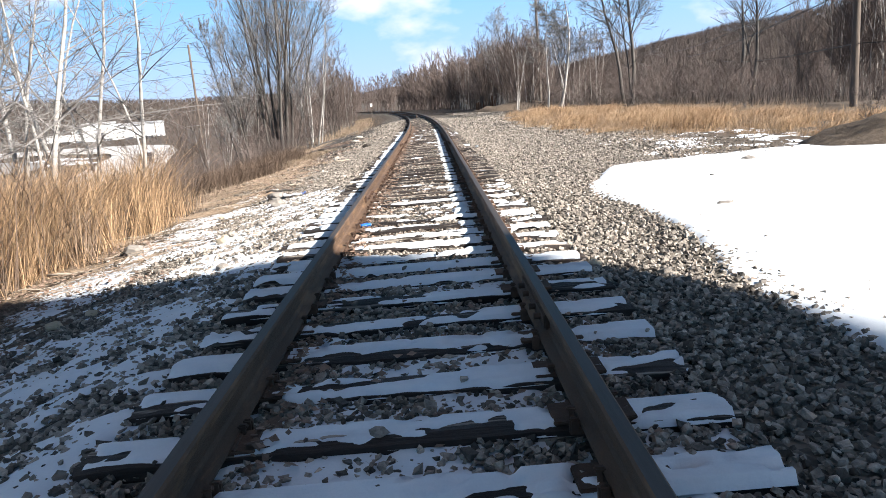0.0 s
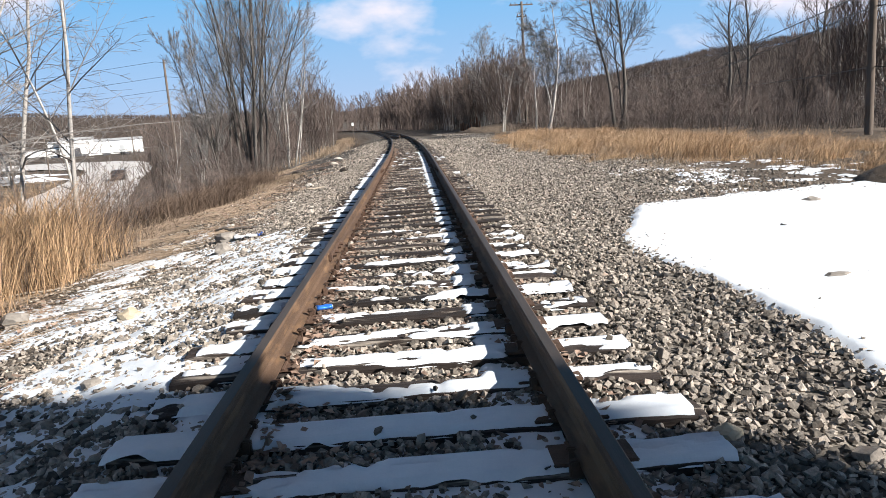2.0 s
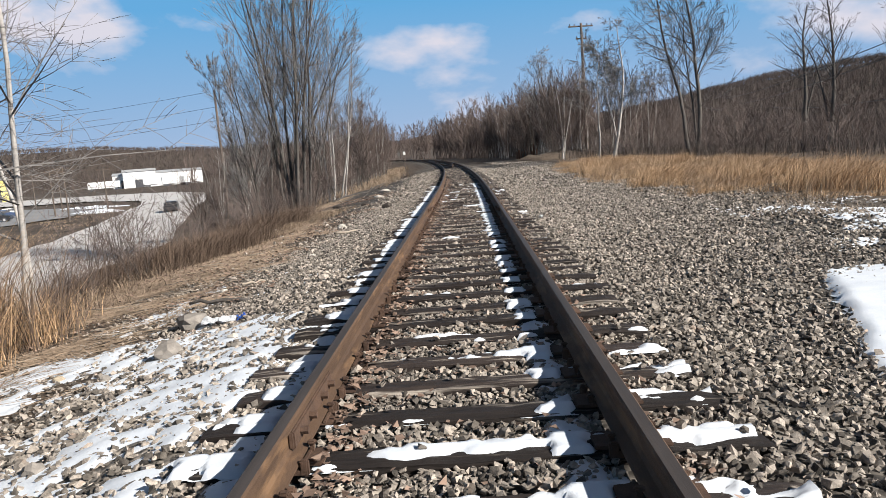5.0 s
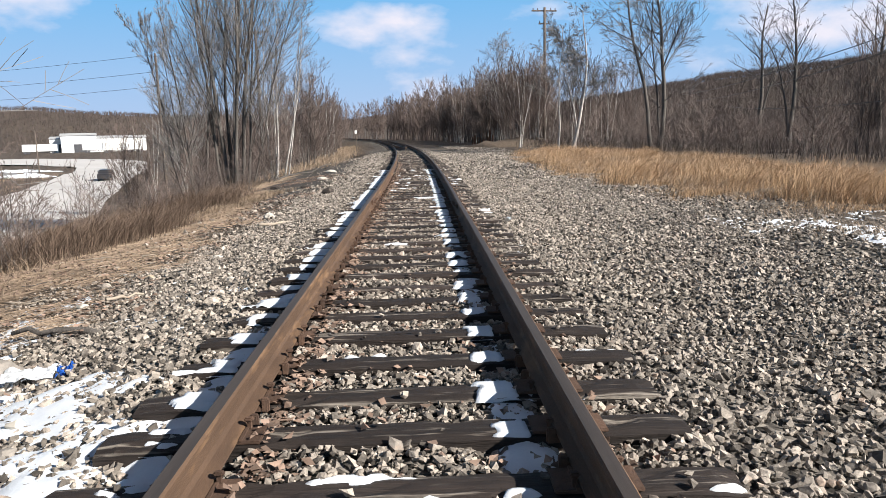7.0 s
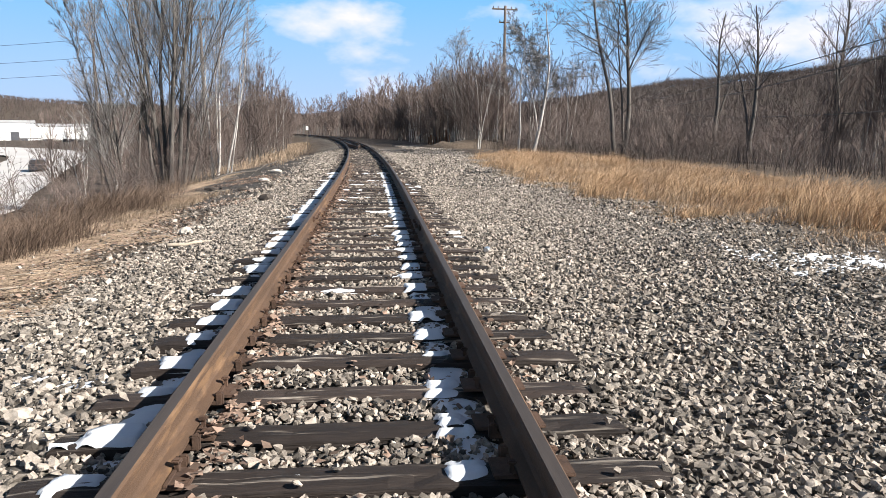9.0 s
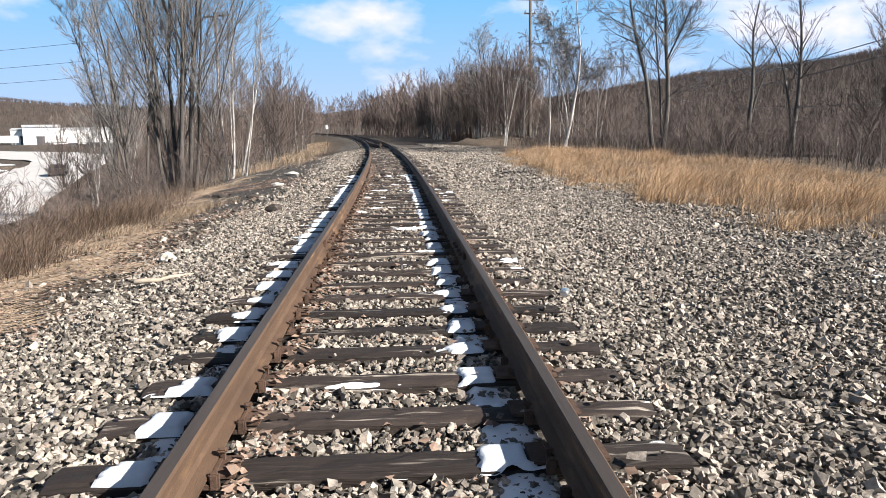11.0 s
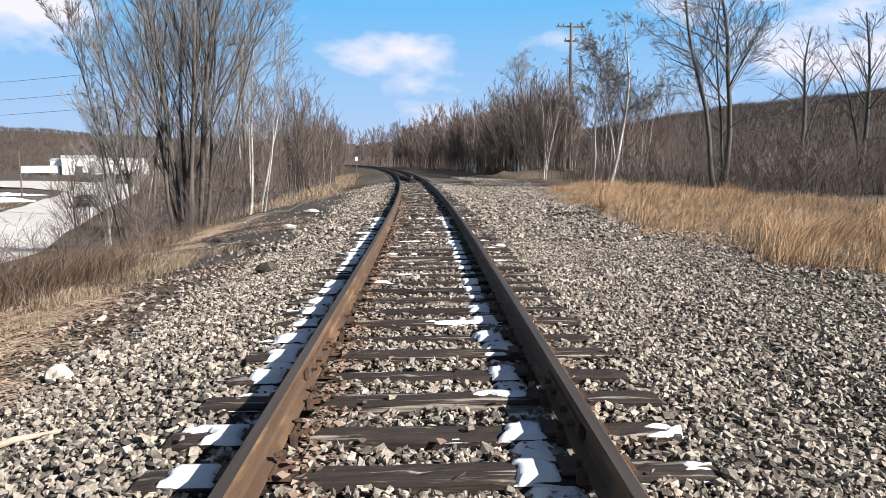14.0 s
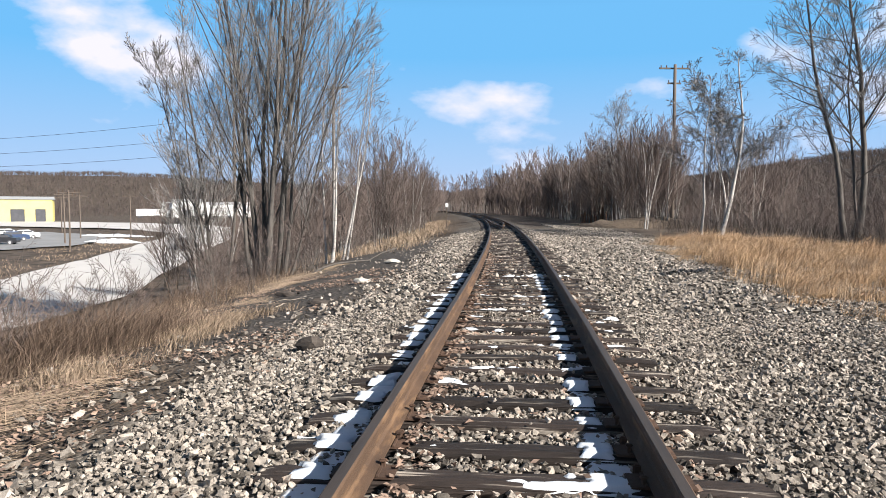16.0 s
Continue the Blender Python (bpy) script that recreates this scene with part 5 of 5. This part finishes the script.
stick("branch", "short dark stick on the snow", 4.4, 10.0, 0.3, 0.015, 10, BARK, seed=7)
for i in range(16):
    stick("branch", "pale fallen reed stem on the straw", rs_.uniform(-6, -3.4), rs_.uniform(5, 26), rs_.uniform(0.5, 1.2), 0.008, rs_.uniform(-20, 50), GREYWOOD, seed=30 + i)

# litter
BLUE = material("blue_printed_can", (0.02, 0.12, 0.55), (0.05, 0.22, 0.75), 20, 0.3, 0.4, bump=0.2, grain=60)
SILVER = material("bare_aluminium", (0.60, 0.61, 0.62), (0.75, 0.75, 0.76), 20, 0.3, 0.9, bump=0.2, grain=60)
PAPER = material("white_wrapper", (0.70, 0.72, 0.75), (0.82, 0.83, 0.85), 9, 0.6, bump=0.3, grain=40)


def can(x, y, z, turn, label, mat, squash):
    ob = thing("drink_can", label, "can", (x, y, z), turn=turn)
    bm = bmesh.new()
    bmesh.ops.create_cone(bm, cap_ends=True, segments=20, radius1=0.033, radius2=0.033, depth=0.115, matrix=pose(0, 0, 0.0, 0, 90, 0))
    bmesh.ops.subdivide_edges(bm, edges=[e for e in bm.edges if abs(e.verts[0].co.x - e.verts[1].co.x) > 0.05], cuts=5)
    for v in bm.verts:
        v.co.z *= squash + 0.25 * noise.noise(v.co * 40)
        v.co.y += 0.008 * noise.noise(v.co * 30 + Vector((5, 0, 0)))
    part("body", bm, mat, ob, smoothed=True)
    for s in (-1, 1):
        bm = bmesh.new()
        bmesh.ops.create_cone(bm, cap_ends=True, segments=20, radius1=0.030, radius2=0.026, depth=0.008, matrix=Matrix.Diagonal((1, 1, squash, 1)) @ pose(s * 0.060, 0, 0, 0, 90 * s, 0))
        part("end", bm, SILVER, ob)
    return ob


can(-0.60, 7.32, 0.02, 20, "crushed bright blue drink can beside the rail", BLUE, 0.6)
can(1.40, 18.78, 0.03, 70, "crumpled silver drink can at a tie end", SILVER, 0.8)


def wrapper(x, y, turn):
    ob = thing("plastic_bag", "crumpled white and blue plastic wrapper on the stones", "litter", (x, y, float(land(x, y)) + 0.05), turn=turn)
    for name, x0, x1, mat in (("sheet", -0.22, 0.12, PAPER), ("printed_strip", 0.12, 0.21, BLUE)):
        bm = bmesh.new()
        nx, ny = 14, 12
        vs = [[bm.verts.new((x0 + (x1 - x0) * i / nx, -0.13 + 0.26 * j / ny, 0.05 * noise.noise(Vector((i * 0.35 + x0 * 9, j * 0.45, 3))) + 0.03 * noise.noise(Vector((i, j, 1))))) for j in range(ny + 1)] for i in range(nx + 1)]
        for i in range(nx):
            for j in range(ny):
                bm.faces.new((vs[i][j], vs[i + 1][j], vs[i + 1][j + 1], vs[i][j + 1]))
        bmesh.ops.solidify(bm, geom=bm.faces[:], thickness=0.004)
        part(name, bm, mat, ob)
    return ob


wrapper(-2.44, 13.05, 15)

# ---- things farther along ----
REDWOOD = material("reddish_rotten_wood", (0.09, 0.05, 0.036), (0.21, 0.125, 0.085), 3, 0.95, bump=0.8, grain=20, stretch=(5, 5, 0.6))
stump = thing("timber_posts", "cluster of reddish rotten timber posts by the wood", "posts", (7.3, 90.0, float(land(7.3, 90))))
rs_ = np.random.RandomState(63)
for i in range(9):
    v, f = [], []
    px, py, h = -1.1 + 0.28 * i + rs_.uniform(-0.05, 0.05), rs_.uniform(-0.3, 0.3), rs_.uniform(0.8, 1.6)
    tubes([([Vector((px, py, -0.3)), Vector((px + rs_.uniform(-0.1, 0.1), py, h)), Vector((px, py, h + 0.02))], [0.15, 0.12, 0.02])], 8, v, f)
    sheet(v, f, REDWOOD, "post", stump)
sign = thing("marker_post", "thin white marker post with a small plate", "marker", (-6.2, 82.0, float(land(-6.2, 82))))
part("post", box(bmesh.new(), -0.04, 0.04, -0.03, 0.03, -0.2, 2.1, 0.005), POLEWOOD, sign)
part("plate", box(bmesh.new(), -0.12, 0.12, -0.05, -0.031, 1.8, 2.15, 0.006), WHITE, sign)
stake = thing("marker_stake", "thin white wooden stake in the dry grass", "marker", (21.5, 47.0, float(land(21.5, 47))))
part("stake", box(bmesh.new(), -0.03, 0.03, -0.02, 0.02, -0.2, 1.0, 0.005), GREYWOOD, stake)


def heap(name, label, x, y, rx, ry, tall, mat, seed):
    """A low uneven mound of soil."""
    bm = bmesh.new()
    rings, segs = 14, 36
    c = bm.verts.new((0, 0, tall))
    rows = []
    for i in range(1, rings + 1):
        row = []
        for j in range(segs):
            a, f = 2 * math.pi * j / segs, i / rings
            px, py = math.cos(a) * f * rx, math.sin(a) * f * ry
            h = tall * (1 - f * f) ** 1.3 * (1 + 0.5 * noise.noise(Vector((px * 1.3, py * 1.3, seed)))) + 0.07 * noise.noise(Vector((px * 5, py * 5, seed)))
            g = float(land(x + px, y + py)) - float(land(x, y))
            row.append(bm.verts.new((px, py, g + (h if i < rings else -0.12))))
        rows.append(row)
    for j in range(segs):
        bm.faces.new((c, rows[0][j], rows[0][(j + 1) % segs]))
        for i in range(rings - 1):
            bm.faces.new((rows[i][j], rows[i + 1][j], rows[i + 1][(j + 1) % segs], rows[i][(j + 1) % segs]))
    ob = part(name, bm, mat, smoothed=True)
    ob.location = (x, y, float(land(x, y)))
    return tagged(ob, label, "mound")


SOIL = material("dark_crumbly_soil", (0.045, 0.034, 0.027), (0.15, 0.115, 0.085), 6, 0.95, bump=1.0, grain=40, bump_dist=0.05)
heap("soil_mound", "dark soil mound with dead stems beside the snow", 9.6, 13.6, 2.2, 1.6, 0.55, SOIL, 1)
heap("soil_mound", "dark earth bank below the saplings", 9.5, 74.0, 6.0, 2.0, 0.7, SOIL, 2)
heap("snow_mound", "ploughed snow mound at the edge of the car park", -59.5, 119.0, 5.0, 1.5, 0.6, SNOW, 3)
heap("snow_mound", "ploughed snow mound on the car park kerb", -70, 137.0, 8.0, 1.4, 0.5, SNOW, 4)


# scraps of stone and bark showing through the sheet of snow
rs_ = np.random.RandomState(81)
px_, py_ = rs_.uniform(2.7, 9.0, 2600), rs_.uniform(1.0, 12.5, 2600)
k = rs_.rand(2600) < 0.05 + 0.8 * smooth(0.55, 0.8, grains(px_ * 0.8, py_ * 0.8, 84)) * smooth(8.5, 6.0, py_)
px_, py_ = px_[k], py_[k]
tagged(stones("snow_scraps", px_, py_, land(px_, py_) + 0.035, rs_.uniform(0.008, 0.030, len(px_)), 82, BROWNSTONE, 0.5), "scattered dark scraps lying on the snow", "gravel", kind="stuff")

for i, (x, y) in enumerate(((9.0, 13.0), (9.9, 13.9), (10.4, 13.1), (9.4, 14.4), (10.9, 14.2))):
    made = planted(SHRUBS[i % 3], x, y, 70 * i, 0.45)
    made.location.z += 0.25


# litter of dead leaves and twigs over the bank
rs_ = np.random.RandomState(91)


def bank_litter(n):
    x, y = rs_.uniform(-6.5, -2.3, n), rs_.uniform(3, 40, n)
    k = rs_.rand(n) < smooth(-2.2, -3.6, x + 0.5 * wave(x, y, 14)) * smooth(0.3, 0.7, grains(x * 0.9, y * 0.9, 78))
    x, y = x[k], y[k]
    n = len(x)
    z = land(x, y) + rs_.uniform(0.02, 0.06, n)
    a, s = rs_.uniform(0, 6.28, n), rs_.uniform(0.015, 0.04, n)
    c, d = np.cos(a) * s, np.sin(a) * s
    lift = rs_.uniform(-0.5, 0.8, (n, 4)) * s[:, None] * 0.7
    v = np.stack([np.stack([x + c, y + d, z + lift[:, 0]], -1), np.stack([x - d * 0.6, y + c * 0.6, z + lift[:, 1]], -1), np.stack([x - c, y - d, z + lift[:, 2]], -1), np.stack([x + d * 0.6, y - c * 0.6, z + lift[:, 3]], -1)], 1).reshape(-1, 3)
    o = 4 * np.arange(n)[:, None]
    return tagged(sheet(v, np.concatenate([o + np.array([[0, 1, 2]]), o + np.array([[0, 2, 3]])]), LEAF, "dead_leaves"), "brown dead leaves strewn over the bank", "leaves", kind="stuff")


bank_litter(26000)
for i in range(40):
    stick("branch", "thin grey twig lying on the bank", rs_.uniform(-6.2, -2.6), rs_.uniform(4, 34), rs_.uniform(0.25, 0.8), rs_.uniform(0.005, 0.011), rs_.uniform(0, 180), (GREYWOOD, BARK)[i % 2], seed=60 + i)

lump("stone", "flat brown rock beside the wrapper", "stone", -2.8, 13.2, float(land(-2.8, 13.2)) + 0.06, 0.19, 0.15, 0.09, BROWNSTONE, 71)
